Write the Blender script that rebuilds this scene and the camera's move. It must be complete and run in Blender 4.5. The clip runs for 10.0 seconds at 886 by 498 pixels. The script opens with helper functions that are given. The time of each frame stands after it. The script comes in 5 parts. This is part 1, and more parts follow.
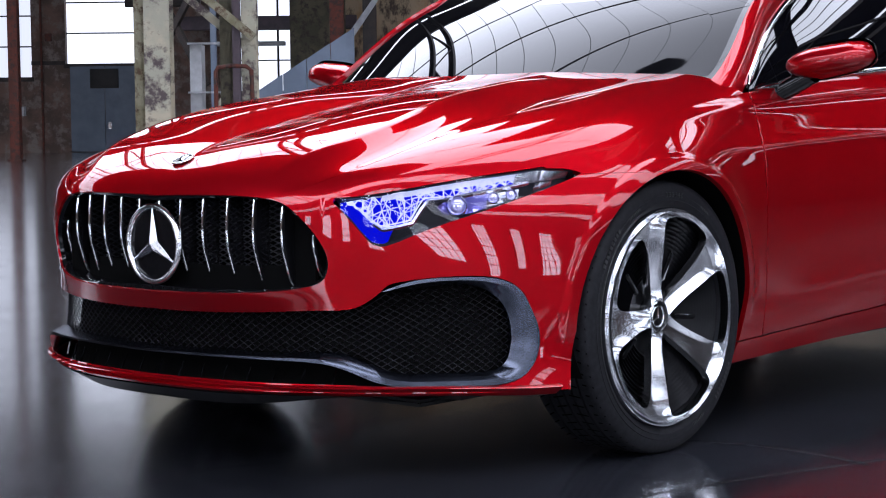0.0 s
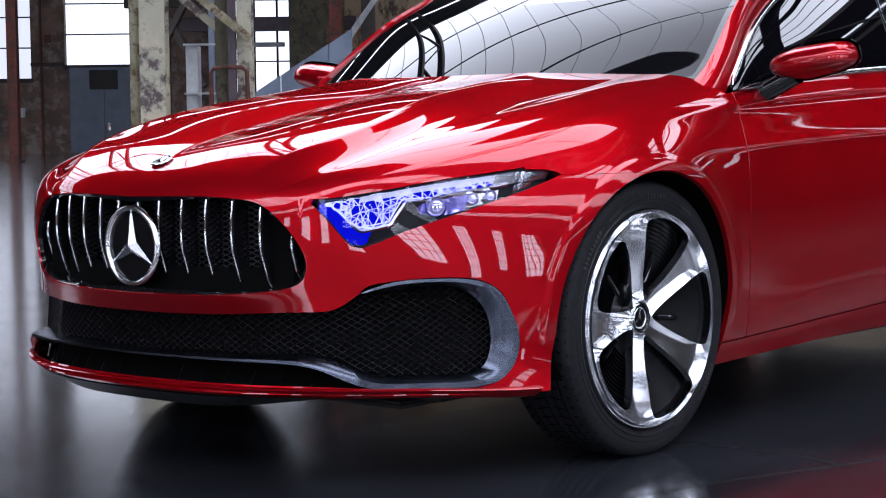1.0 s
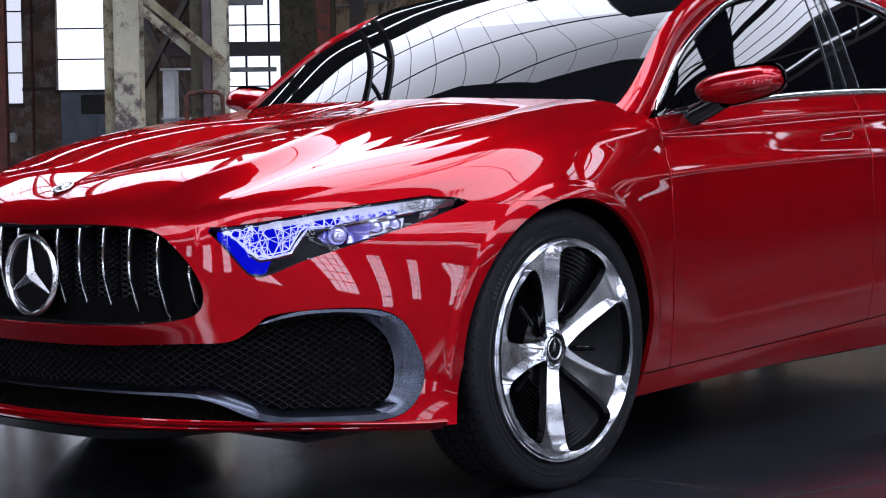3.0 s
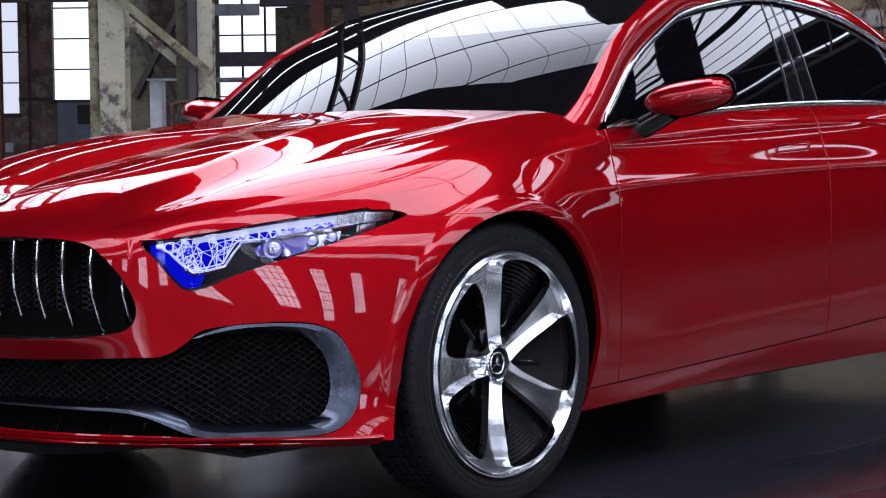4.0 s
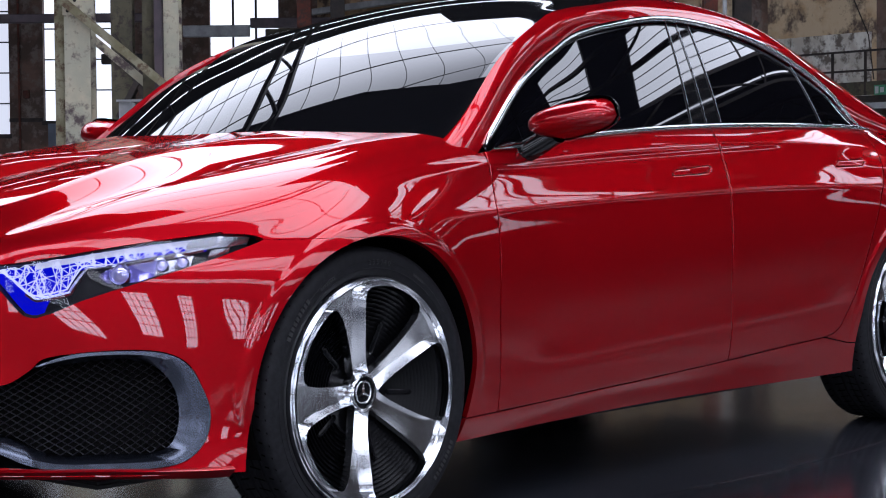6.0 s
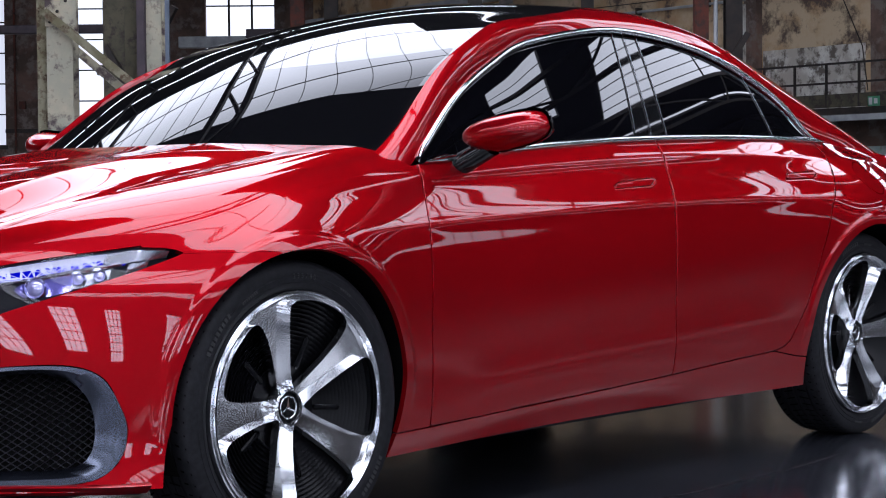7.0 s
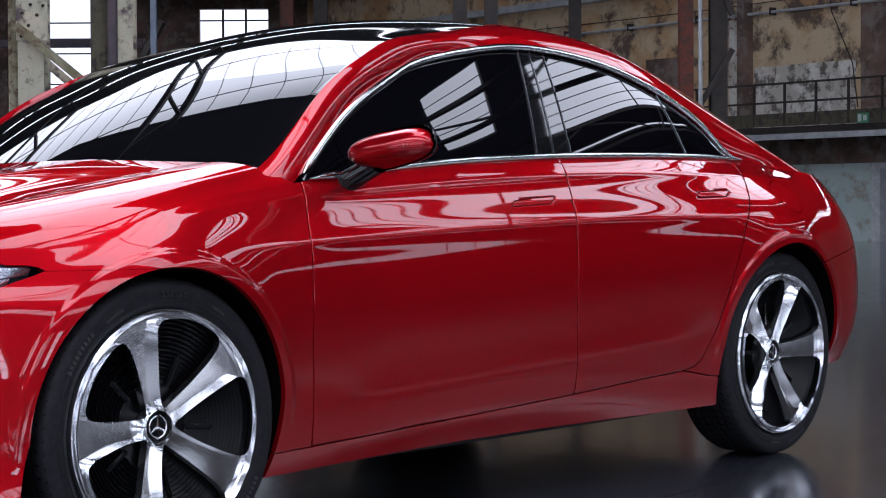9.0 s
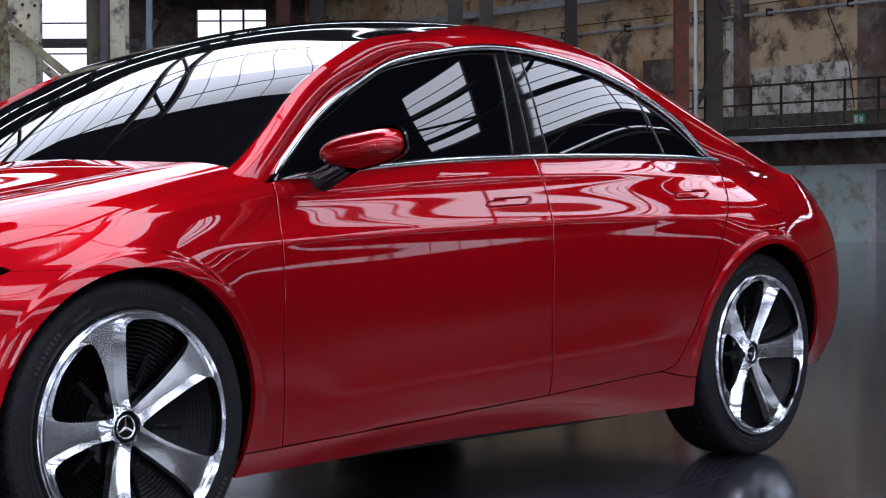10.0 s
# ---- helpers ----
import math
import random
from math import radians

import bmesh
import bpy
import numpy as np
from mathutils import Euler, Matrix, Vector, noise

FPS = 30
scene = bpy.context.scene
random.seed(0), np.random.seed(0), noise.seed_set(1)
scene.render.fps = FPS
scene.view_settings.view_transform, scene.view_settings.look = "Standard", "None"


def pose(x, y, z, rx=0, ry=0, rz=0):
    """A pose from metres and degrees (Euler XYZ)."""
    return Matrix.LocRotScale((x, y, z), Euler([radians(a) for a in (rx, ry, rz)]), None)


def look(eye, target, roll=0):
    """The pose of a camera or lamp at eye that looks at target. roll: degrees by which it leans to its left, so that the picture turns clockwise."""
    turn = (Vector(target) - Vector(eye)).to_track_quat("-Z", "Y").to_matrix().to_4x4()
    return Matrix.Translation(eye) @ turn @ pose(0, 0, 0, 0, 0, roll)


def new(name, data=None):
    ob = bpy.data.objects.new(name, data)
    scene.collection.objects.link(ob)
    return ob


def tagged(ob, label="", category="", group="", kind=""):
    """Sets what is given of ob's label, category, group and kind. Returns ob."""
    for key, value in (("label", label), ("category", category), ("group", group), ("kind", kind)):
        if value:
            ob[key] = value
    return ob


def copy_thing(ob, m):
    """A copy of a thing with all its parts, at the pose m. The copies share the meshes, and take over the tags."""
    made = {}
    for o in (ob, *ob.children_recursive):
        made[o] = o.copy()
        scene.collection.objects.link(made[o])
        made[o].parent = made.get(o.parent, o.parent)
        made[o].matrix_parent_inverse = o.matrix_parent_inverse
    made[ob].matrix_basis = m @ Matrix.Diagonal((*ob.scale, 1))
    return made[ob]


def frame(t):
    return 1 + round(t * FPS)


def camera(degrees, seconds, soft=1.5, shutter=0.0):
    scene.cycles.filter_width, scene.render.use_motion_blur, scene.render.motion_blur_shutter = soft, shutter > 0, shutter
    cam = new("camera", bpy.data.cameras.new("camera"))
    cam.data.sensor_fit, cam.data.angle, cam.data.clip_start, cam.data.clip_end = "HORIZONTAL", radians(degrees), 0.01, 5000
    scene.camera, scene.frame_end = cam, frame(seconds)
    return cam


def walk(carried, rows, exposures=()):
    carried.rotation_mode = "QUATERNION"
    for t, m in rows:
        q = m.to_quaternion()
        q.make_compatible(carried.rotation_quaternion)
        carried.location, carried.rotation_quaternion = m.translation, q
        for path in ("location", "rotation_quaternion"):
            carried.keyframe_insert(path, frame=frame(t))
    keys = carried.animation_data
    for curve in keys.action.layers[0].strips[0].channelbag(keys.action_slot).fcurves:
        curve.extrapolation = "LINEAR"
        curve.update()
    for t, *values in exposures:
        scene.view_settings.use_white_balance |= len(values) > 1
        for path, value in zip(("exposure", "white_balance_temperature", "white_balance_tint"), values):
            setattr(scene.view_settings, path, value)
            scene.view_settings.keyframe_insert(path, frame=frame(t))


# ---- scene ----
cam = camera(27.07, 10.0, soft=1.1)
PATH = [
    (0, (-3.871, -3.488, 0.848), (-1.6108, -1.5264, 0.6410), -0.65),
    (0.5, (-3.853, -3.500, 0.847), (-1.5924, -1.5378, 0.6408), -0.70),
    (1, (-3.822, -3.514, 0.847), (-1.5626, -1.5506, 0.6415), -0.70),
    (1.5, (-3.786, -3.529, 0.848), (-1.5261, -1.5666, 0.6475), -0.71),
    (2, (-3.726, -3.546, 0.847), (-1.4659, -1.5825, 0.6575), -0.71),
    (2.5, (-3.659, -3.573, 0.847), (-1.3970, -1.6096, 0.6707), -0.72),
    (4, (-3.463, -3.685, 0.851), (-1.2010, -1.7206, 0.7020), -0.66),
    (4.5, (-3.389, -3.723, 0.851), (-1.1267, -1.7583, 0.7111), -0.63),
    (5, (-3.305, -3.756, 0.851), (-1.0431, -1.7903, 0.7195), -0.64),
    (5.5, (-3.233, -3.800, 0.851), (-0.9705, -1.8339, 0.7280), -0.58),
    (7, (-3.007, -3.953, 0.855), (-0.7454, -1.9839, 0.7589), -0.52),
    (7.5, (-2.944, -4.012, 0.857), (-0.6832, -2.0423, 0.7682), -0.51),
    (8, (-2.879, -4.069, 0.859), (-0.6179, -2.0990, 0.7775), -0.45),
    (8.5, (-2.823, -4.116, 0.859), (-0.5632, -2.1438, 0.7839), -0.35),
    (9, (-2.775, -4.155, 0.860), (-0.5160, -2.1825, 0.7884), -0.31),
    (9.5, (-2.743, -4.184, 0.861), (-0.4840, -2.2118, 0.7895), -0.28),
    (10, (-2.723, -4.204, 0.859), (-0.4630, -2.2318, 0.7884), -0.24),
]
walk(cam, [(t, look(eye, target, roll)) for t, eye, target, roll in PATH], [(0, -0.75, 5750, 17), (5, -1.01, 5750, 17), (10, -0.97, 5750, 17)])

# ---------------------------------------------------------------- light
world = bpy.data.worlds.new("overcast_sky")
scene.world = world
world.use_nodes = True
wn, wl = world.node_tree.nodes, world.node_tree.links
sky = wn.new("ShaderNodeTexSky")
sky.sky_type, sky.sun_disc = "NISHITA", False
sky.sun_elevation, sky.sun_rotation = radians(40), radians(150)
wn["Background"].inputs["Strength"].default_value = 0.10
wl.new(sky.outputs["Color"], wn["Background"].inputs["Color"])


# ---------------------------------------------------------------- materials
def material(name, color, rough=0.5, metal=0.0, coat=0.0, **more):
    m = bpy.data.materials.new(name)
    m.use_nodes = True
    b = m.node_tree.nodes["Principled BSDF"]
    b.inputs["Base Color"].default_value = (*color, 1)
    b.inputs["Roughness"].default_value, b.inputs["Metallic"].default_value = rough, metal
    b.inputs["Coat Weight"].default_value = coat
    b.inputs["Coat Roughness"].default_value = more.get("coat_rough", 0.02)
    if "spec" in more:
        b.inputs["Specular IOR Level"].default_value = more["spec"]
    return m


def nodes_of(m):
    return m.node_tree.nodes, m.node_tree.links, m.node_tree.nodes["Principled BSDF"]


def mottled(m, c1, c2, scale, detail=6.0, lo=0.35, hi=0.65, bump=0.0, rough=None, coord="Object", stretch=(1, 1, 1)):
    """Noise between two colours at a real-world scale, with optional relief and uneven gloss."""
    n, l, b = nodes_of(m)
    tc, mp = n.new("ShaderNodeTexCoord"), n.new("ShaderNodeMapping")
    mp.inputs["Scale"].default_value = stretch
    l.new(tc.outputs[coord], mp.inputs["Vector"])
    nz, rp = n.new("ShaderNodeTexNoise"), n.new("ShaderNodeValToRGB")
    nz.inputs["Scale"].default_value, nz.inputs["Detail"].default_value = scale, detail
    nz.inputs["Roughness"].default_value = 0.62
    l.new(mp.outputs["Vector"], nz.inputs["Vector"])
    rp.color_ramp.elements[0].position, rp.color_ramp.elements[1].position = lo, hi
    rp.color_ramp.elements[0].color, rp.color_ramp.elements[1].color = (*c1, 1), (*c2, 1)
    l.new(nz.outputs["Fac"], rp.inputs["Fac"])
    l.new(rp.outputs["Color"], b.inputs["Base Color"])
    if rough:
        mr = n.new("ShaderNodeMapRange")
        mr.inputs["To Min"].default_value, mr.inputs["To Max"].default_value = rough
        l.new(nz.outputs["Fac"], mr.inputs["Value"])
        l.new(mr.outputs["Result"], b.inputs["Roughness"])
    if bump:
        n2, bp = n.new("ShaderNodeTexNoise"), n.new("ShaderNodeBump")
        n2.inputs["Scale"].default_value, n2.inputs["Detail"].default_value = scale * 5, 8
        l.new(mp.outputs["Vector"], n2.inputs["Vector"])
        bp.inputs["Strength"].default_value, bp.inputs["Distance"].default_value = bump, 0.01
        l.new(n2.outputs["Fac"], bp.inputs["Height"])
        l.new(bp.outputs["Normal"], b.inputs["Normal"])
    return m


def glow(name, color, strength):
    m = bpy.data.materials.new(name)
    m.use_nodes = True
    n, l = m.node_tree.nodes, m.node_tree.links
    n.remove(n["Principled BSDF"])
    e = n.new("ShaderNodeEmission")
    e.inputs["Color"].default_value, e.inputs["Strength"].default_value = (*color, 1), strength
    l.new(e.outputs["Emission"], n["Material Output"].inputs["Surface"])
    return m


PAINT = material("candy_red_paint", (0.36, 0.0026, 0.0068), 0.35, 0.62, 1.0, spec=0.0)
PAINT.node_tree.nodes["Principled BSDF"].inputs["Specular Tint"].default_value = (.6, .04, .04, 1)
PAINT.node_tree.nodes["Principled BSDF"].inputs["Coat IOR"].default_value = 1.5
BLACK_GLOSS = material("gloss_black", (0.006, 0.006, 0.007), 0.03, 0.0, 0.0, spec=0.42)
BLACK_MATT = material("black_plastic", (0.012, 0.012, 0.013), 0.5)
RUBBER = mottled(material("tyre_rubber", (0.01, 0.01, 0.0105), 0.7, spec=.14), (0.009, 0.009, 0.0105), (0.017, 0.017, 0.020), 60, rough=(0.5, 0.68))
CHROME = material("chrome", (0.86, 0.87, 0.88), 0.08, 1.0)
POLISHED = mottled(material("polished_aluminium", (0.80, 0.81, 0.83), 0.2, 1.0), (.89, .90, .92), (.94, .95, .97), 9, 3, rough=(.13, .19))
BRIGHT = material("satin_bright_metal", (0.88, 0.88, 0.89), 0.2, 1.0)
SATIN_LIGHT = material("grey_metal_strip", (0.30, 0.31, 0.33), 0.25, 1.0)
SATIN = material("satin_grey_metal", (0.085, 0.094, 0.122), 0.27, 1.0)
VOID = material("intake_black", (.003, .003, .003), .9, spec=.05)
# one glass, two reflection strengths: dimmed on the screens, brightened at the sides
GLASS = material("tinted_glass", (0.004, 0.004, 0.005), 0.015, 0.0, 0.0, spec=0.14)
GLASS_BRIGHT = material("brightened_side_glass", (0.002, 0.002, 0.003), 0.015, 0.0, 0.0, spec=0.42)


# ---------------------------------------------------------------- surface tools
def spline(points, t):
    """Natural cubic spline through points (n, k), by chord length; t from 0 to 1, array."""
    p = np.asarray(points, float)
    d = np.maximum(np.sqrt(((p[1:] - p[:-1]) ** 2).sum(1)), 1e-6) ** 0.75
    u = np.concatenate([[0], np.cumsum(d)])
    return spline_at(u, p, np.asarray(t) * u[-1])


def spline_at(u, p, x):
    """Natural cubic spline of p over the knots u, at x."""
    u, p, x = np.asarray(u, float), np.asarray(p, float), np.asarray(x, float)
    flat = p.ndim == 1
    p = p[:, None] if flat else p
    n, h = len(u), np.diff(u)
    a, r = np.eye(n), np.zeros((n, p.shape[1]))
    for i in range(1, n - 1):
        a[i, i - 1:i + 2] = h[i - 1], 2 * (h[i - 1] + h[i]), h[i]
        r[i] = 6 * ((p[i + 1] - p[i]) / h[i] - (p[i] - p[i - 1]) / h[i - 1])
    m = np.linalg.solve(a, r)
    k = np.clip(np.searchsorted(u, x) - 1, 0, n - 2)
    lo, hi = (x - u[k])[:, None], (u[k + 1] - x)[:, None]
    hk = h[k][:, None]
    out = (m[k] * hi ** 3 + m[k + 1] * lo ** 3) / (6 * hk) + (p[k] / hk - m[k] * hk / 6) * hi + (p[k + 1] / hk - m[k + 1] * hk / 6) * lo
    return out[:, 0] if flat else out


class Skin:
    """A surface piece: vertices, normals, coordinates for cutting, polygons."""

    def __init__(self, v, n, c, f):
        self.v, self.n, self.c, self.f = v, n, c, f


def skin_grid(p, c=None, flip=False):
    """A Skin from a grid of points (nu, nv, 3); c: cutting coordinates (nu, nv, k)."""
    nu, nv = p.shape[:2]
    du, dv = np.gradient(p, axis=0), np.gradient(p, axis=1)
    n = np.cross(du, dv)
    n /= np.maximum(np.linalg.norm(n, axis=2, keepdims=True), 1e-9)
    f = []
    for i in range(nu - 1):
        for j in range(nv - 1):
            q = [i * nv + j, (i + 1) * nv + j, (i + 1) * nv + j + 1, i * nv + j + 1]
            f.append(q[::-1] if flip else q)
    c = p if c is None else c
    return Skin(p.reshape(-1, 3), (-n if flip else n).reshape(-1, 3), c.reshape(nu * nv, -1), f)


def compact(v, n, c, f):
    used = sorted({i for q in f for i in q})
    at = {i: k for k, i in enumerate(used)}
    return Skin(np.asarray(v)[used], np.asarray(n)[used], np.asarray(c)[used], [[at[i] for i in q] for q in f])


def clip(s, dist, shift=0.0):
    """Cuts a Skin along dist = 0 and gives (inside, outside); shift: half the gap left between them."""
    def one(d):
        v, n, c, cache, out = list(s.v), list(s.n), list(s.c), {}, []
        for q in s.f:
            dq = [d[i] for i in q]
            if max(dq) <= 0:
                out.append(q)
                continue
            if min(dq) > 0:
                continue
            r = []
            for a, b in zip(q, q[1:] + q[:1]):
                if d[a] <= 0:
                    r.append(a)
                if (d[a] <= 0) != (d[b] <= 0):
                    k = (min(a, b), max(a, b))
                    if k not in cache:
                        w = d[k[0]] / (d[k[0]] - d[k[1]])
                        cache[k] = len(v)
                        v.append(s.v[k[0]] * (1 - w) + s.v[k[1]] * w)
                        nn = s.n[k[0]] * (1 - w) + s.n[k[1]] * w
                        n.append(nn / max(np.linalg.norm(nn), 1e-9))
                        c.append(s.c[k[0]] * (1 - w) + s.c[k[1]] * w)
                    r.append(cache[k])
            if len(r) > 2:
                out.append(r)
        return compact(v, n, c, out)
    d = dist(s.c)
    return one(d + shift), one(-d + shift)


def hem(s, depth, soft=0.0):
    """Folds the open edges of a Skin inwards by depth, as sheet metal is; soft: how far they round off."""
    count = {}
    for q in s.f:
        for a, b in zip(q, q[1:] + q[:1]):
            count[(a, b)] = 1
    rim = [(a, b) for a, b in count if (b, a) not in count]
    shade = s.n.copy()
    v, n, f = [s.v], [shade], list(s.f)
    at = len(s.v)
    for a, b in rim:
        pa, pb = s.v[a], s.v[b]
        out = np.cross(pb - pa, s.n[a])
        k = np.linalg.norm(out)
        if k < 1e-9:
            continue
        out = out / k
        shade[a] += soft * out
        shade[b] += soft * out
        v.append(np.array([pa, pb, pb - s.n[b] * depth, pa - s.n[a] * depth]))
        n.append(np.array([out] * 4))
        f.append([at + 3, at + 2, at + 1, at])
        at += 4
    shade /= np.maximum(np.linalg.norm(shade, axis=1, keepdims=True), 1e-9)
    v, n = np.concatenate(v), np.concatenate(n)
    return Skin(v, n, v, f)


def joined(*skins):
    v, n, f, at = [], [], [], 0
    for s in skins:
        v.append(s.v), n.append(s.n)
        f += [[i + at for i in q] for q in s.f]
        at += len(s.v)
    v = np.concatenate(v)
    return Skin(v, np.concatenate(n), v, f)


def mirrored(s):
    m = np.array([1, -1, 1])
    return Skin(s.v * m, s.n * m, s.c, [q[::-1] for q in s.f])


def skin_part(name, s, mat, parent, label="", smooth=True):
    me = bpy.data.meshes.new(name)
    me.from_pydata(s.v.tolist(), [], s.f)
    me.update()
    if smooth:
        me.polygons.foreach_set("use_smooth", [True] * len(me.polygons))
        me.normals_split_custom_set_from_vertices([tuple(k) for k in s.n])
    me.materials.append(mat)
    ob = new(name, me)
    ob.parent = parent
    if label:
        ob["label"] = label
    return ob


def part(name, bm, mat, parent, label="", smooth=False, angle=40):
    me = bpy.data.meshes.new(name)
    bmesh.ops.recalc_face_normals(bm, faces=bm.faces)
    if smooth:
        for f in bm.faces:
            f.smooth = True
        for e in bm.edges:
            if len(e.link_faces) == 2 and e.calc_face_angle(0) > radians(angle):
                e.smooth = False
    bm.to_mesh(me)
    bm.free()
    me.materials.append(mat)
    ob = new(name, me)
    ob.parent = parent
    if label:
        ob["label"] = label
    return ob


def poly_dist(poly):
    """Signed distance to a closed polygon in the first two cutting coordinates (inside negative)."""
    p = np.asarray(poly, float)
    e = np.roll(p, -1, 0) - p

    def dist(c):
        q = c[:, :2]
        best, inside = np.full(len(q), 1e9), np.zeros(len(q), bool)
        for a, d in zip(p, e):
            w = q - a
            k = np.clip((w @ d) / max(d @ d, 1e-12), 0, 1)
            best = np.minimum(best, np.linalg.norm(w - k[:, None] * d, axis=1))
            b = a + d
            cross = ((a[1] > q[:, 1]) != (b[1] > q[:, 1]))
            with np.errstate(divide="ignore", invalid="ignore"):
                inside ^= cross & (q[:, 0] < (b[0] - a[0]) * (q[:, 1] - a[1]) / (b[1] - a[1] + 1e-15) + a[0])
        return np.where(inside, -best, best)
    return dist


def rounded(points, n=10):
    """A closed smooth outline through a few points."""
    p = np.asarray(points, float)
    q = np.concatenate([p[-3:], p, p[:4]])
    m = len(p)
    u = np.concatenate([[0], np.cumsum(np.maximum(np.linalg.norm(np.diff(q, axis=0), axis=1), 1e-6) ** 0.6)])
    return spline_at(u, q, np.linspace(u[3], u[3 + m], m * n, endpoint=False))


# boxes and bars
def box(bm, lo, hi, m=None):
    vs = [bm.verts.new((x, y, z)) for x in (lo[0], hi[0]) for y in (lo[1], hi[1]) for z in (lo[2], hi[2])]
    if m is not None:
        for v in vs:
            v.co = m @ v.co
    for q in ((0, 1, 3, 2), (4, 6, 7, 5), (0, 4, 5, 1), (2, 3, 7, 6), (0, 2, 6, 4), (1, 5, 7, 3)):
        bm.faces.new([vs[i] for i in q])


def bar(bm, a, b, w, d, up=(0, 0, 1)):
    """A straight bar of section w by d from a to b."""
    a, b = Vector(a), Vector(b)
    z = (b - a).normalized()
    x = Vector(up).cross(z)
    x = x.normalized() if x.length > 1e-4 else Vector((1, 0, 0))
    y = z.cross(x)
    m = Matrix((x, y, z)).transposed().to_4x4()
    m.translation = a
    box(bm, (-w / 2, -d / 2, 0), (w / 2, d / 2, (b - a).length), m)


def tube(bm, pts, r, n=8, closed=False):
    """A round bar along points."""
    pts = [Vector(p) for p in pts]
    rings = []
    for i, p in enumerate(pts):
        a = pts[i - 1] if i or closed else p
        b = pts[(i + 1) % len(pts)] if i + 1 < len(pts) or closed else p
        z = (b - a).normalized()
        x = z.orthogonal().normalized() if not rings else (px - z * px.dot(z)).normalized()
        px = x
        y = z.cross(x)
        k = r[i] if isinstance(r, (list, tuple)) else r
        rings.append([bm.verts.new(p + (x * math.cos(2 * math.pi * j / n) + y * math.sin(2 * math.pi * j / n)) * k) for j in range(n)])
    for i in range(len(rings) - (0 if closed else 1)):
        a, b = rings[i], rings[(i + 1) % len(rings)]
        for j in range(n):
            bm.faces.new((a[j], a[(j + 1) % n], b[(j + 1) % n], b[j]))
    if not closed:
        bm.faces.new(rings[0][::-1])
        bm.faces.new(rings[-1])


def lathe(bm, profile, n=64, m=None):
    """Turns a profile of (radius, depth) round the axis y; m places it."""
    rings = []
    for r, y in profile:
        rings.append([bm.verts.new((r * math.cos(2 * math.pi * j / n), y, r * math.sin(2 * math.pi * j / n))) for j in range(n)])
    for a, b in zip(rings, rings[1:]):
        for j in range(n):
            bm.faces.new((a[j], a[(j + 1) % n], b[(j + 1) % n], b[j]))
    if m is not None:
        for ring in rings:
            for v in ring:
                v.co = m @ v.co
    return rings


# ---------------------------------------------------------------- the car
# x runs to the rear from the front axle, the centre line is y = 0, the near flank has negative y
car = tagged(new("car"), "glossy candy-red four-door concept sedan parked on the polished floor", "car")
R0 = [(-.975, .000, .222), (-.950, -.280, .223), (-.867, -.490, .224), (-.740, -.665, .223), (-.596, -.788, .219), (-.395, -.884, .213), (.000, -.885, .196), (.420, -.840, .191),
      (1.000, -.825, .201), (1.650, -.825, .201), (2.300, -.838, .196), (2.730, -.860, .217), (3.080, -.835, .269), (3.420, -.712, .280), (3.585, -.400, .280), (3.625, .000, .280)]
R1 = [(-.938, .000, .290), (-.915, -.280, .290), (-.844, -.495, .290), (-.725, -.665, .295), (-.578, -.782, .301), (-.383, -.866, .312), (.000, -.905, .312), (.420, -.860, .261),
      (1.000, -.855, .274), (1.650, -.860, .293), (2.300, -.870, .306), (2.730, -.900, .333), (3.090, -.873, .366), (3.478, -.739, .388), (3.660, -.410, .388), (3.700, .000, .388)]
R2 = [(-.955, .000, .462), (-.930, -.280, .462), (-.846, -.484, .467), (-.729, -.633, .482), (-.580, -.761, .503), (-.365, -.870, .513), (.000, -.930, .513), (.420, -.885, .513),
      (1.000, -.885, .513), (1.650, -.890, .513), (2.300, -.900, .523), (2.730, -.930, .533), (3.093, -.899, .563), (3.502, -.746, .583), (3.684, -.412, .583), (3.724, .000, .583)]
R3 = [(-.955, .000, .583), (-.930, -.280, .583), (-.855, -.493, .578), (-.753, -.617, .583), (-.596, -.731, .624), (-.350, -.845, .664), (.000, -.910, .736), (.420, -.865, .757),
      (1.000, -.865, .782), (1.650, -.870, .807), (2.300, -.885, .818), (2.730, -.920, .797), (3.088, -.866, .797), (3.450, -.727, .797), (3.612, -.406, .797), (3.652, .000, .797)]
R4 = [(-.935, .000, .700), (-.912, -.280, .698), (-.847, -.494, .676), (-.731, -.618, .690), (-.561, -.711, .718), (-.295, -.815, .752), (.000, -.835, .838), (.420, -.798, .908),
      (1.000, -.800, .970), (1.650, -.792, 1.003), (2.300, -.760, 1.013), (2.730, -.716, 1.008), (3.080, -.690, .984), (3.358, -.648, .964), (3.490, -.380, .968), (3.520, .000, .970)]
RAILS = [np.array(r) for r in (R0, R1, R2, R3, R4)]
knot = np.concatenate([[0], np.cumsum(np.linalg.norm(np.diff(RAILS[2][:, :2], axis=0), axis=1))])
NS, NV = 820, 108
HUB_Z, TYRE_R, ARCH = .348, .348, ((0.0, .374), (2.73, .378))
S_AT = np.linspace(0, knot[-1], NS)
lines = np.stack([spline_at(knot, r, S_AT) for r in RAILS], 1)
side = np.stack([spline(l, np.linspace(0, 1, NV)) for l in lines])
top_edge = lines[:, 4]


def smooth01(x):
    x = np.clip(x, 0, 1)
    return x * x * (3 - 2 * x)


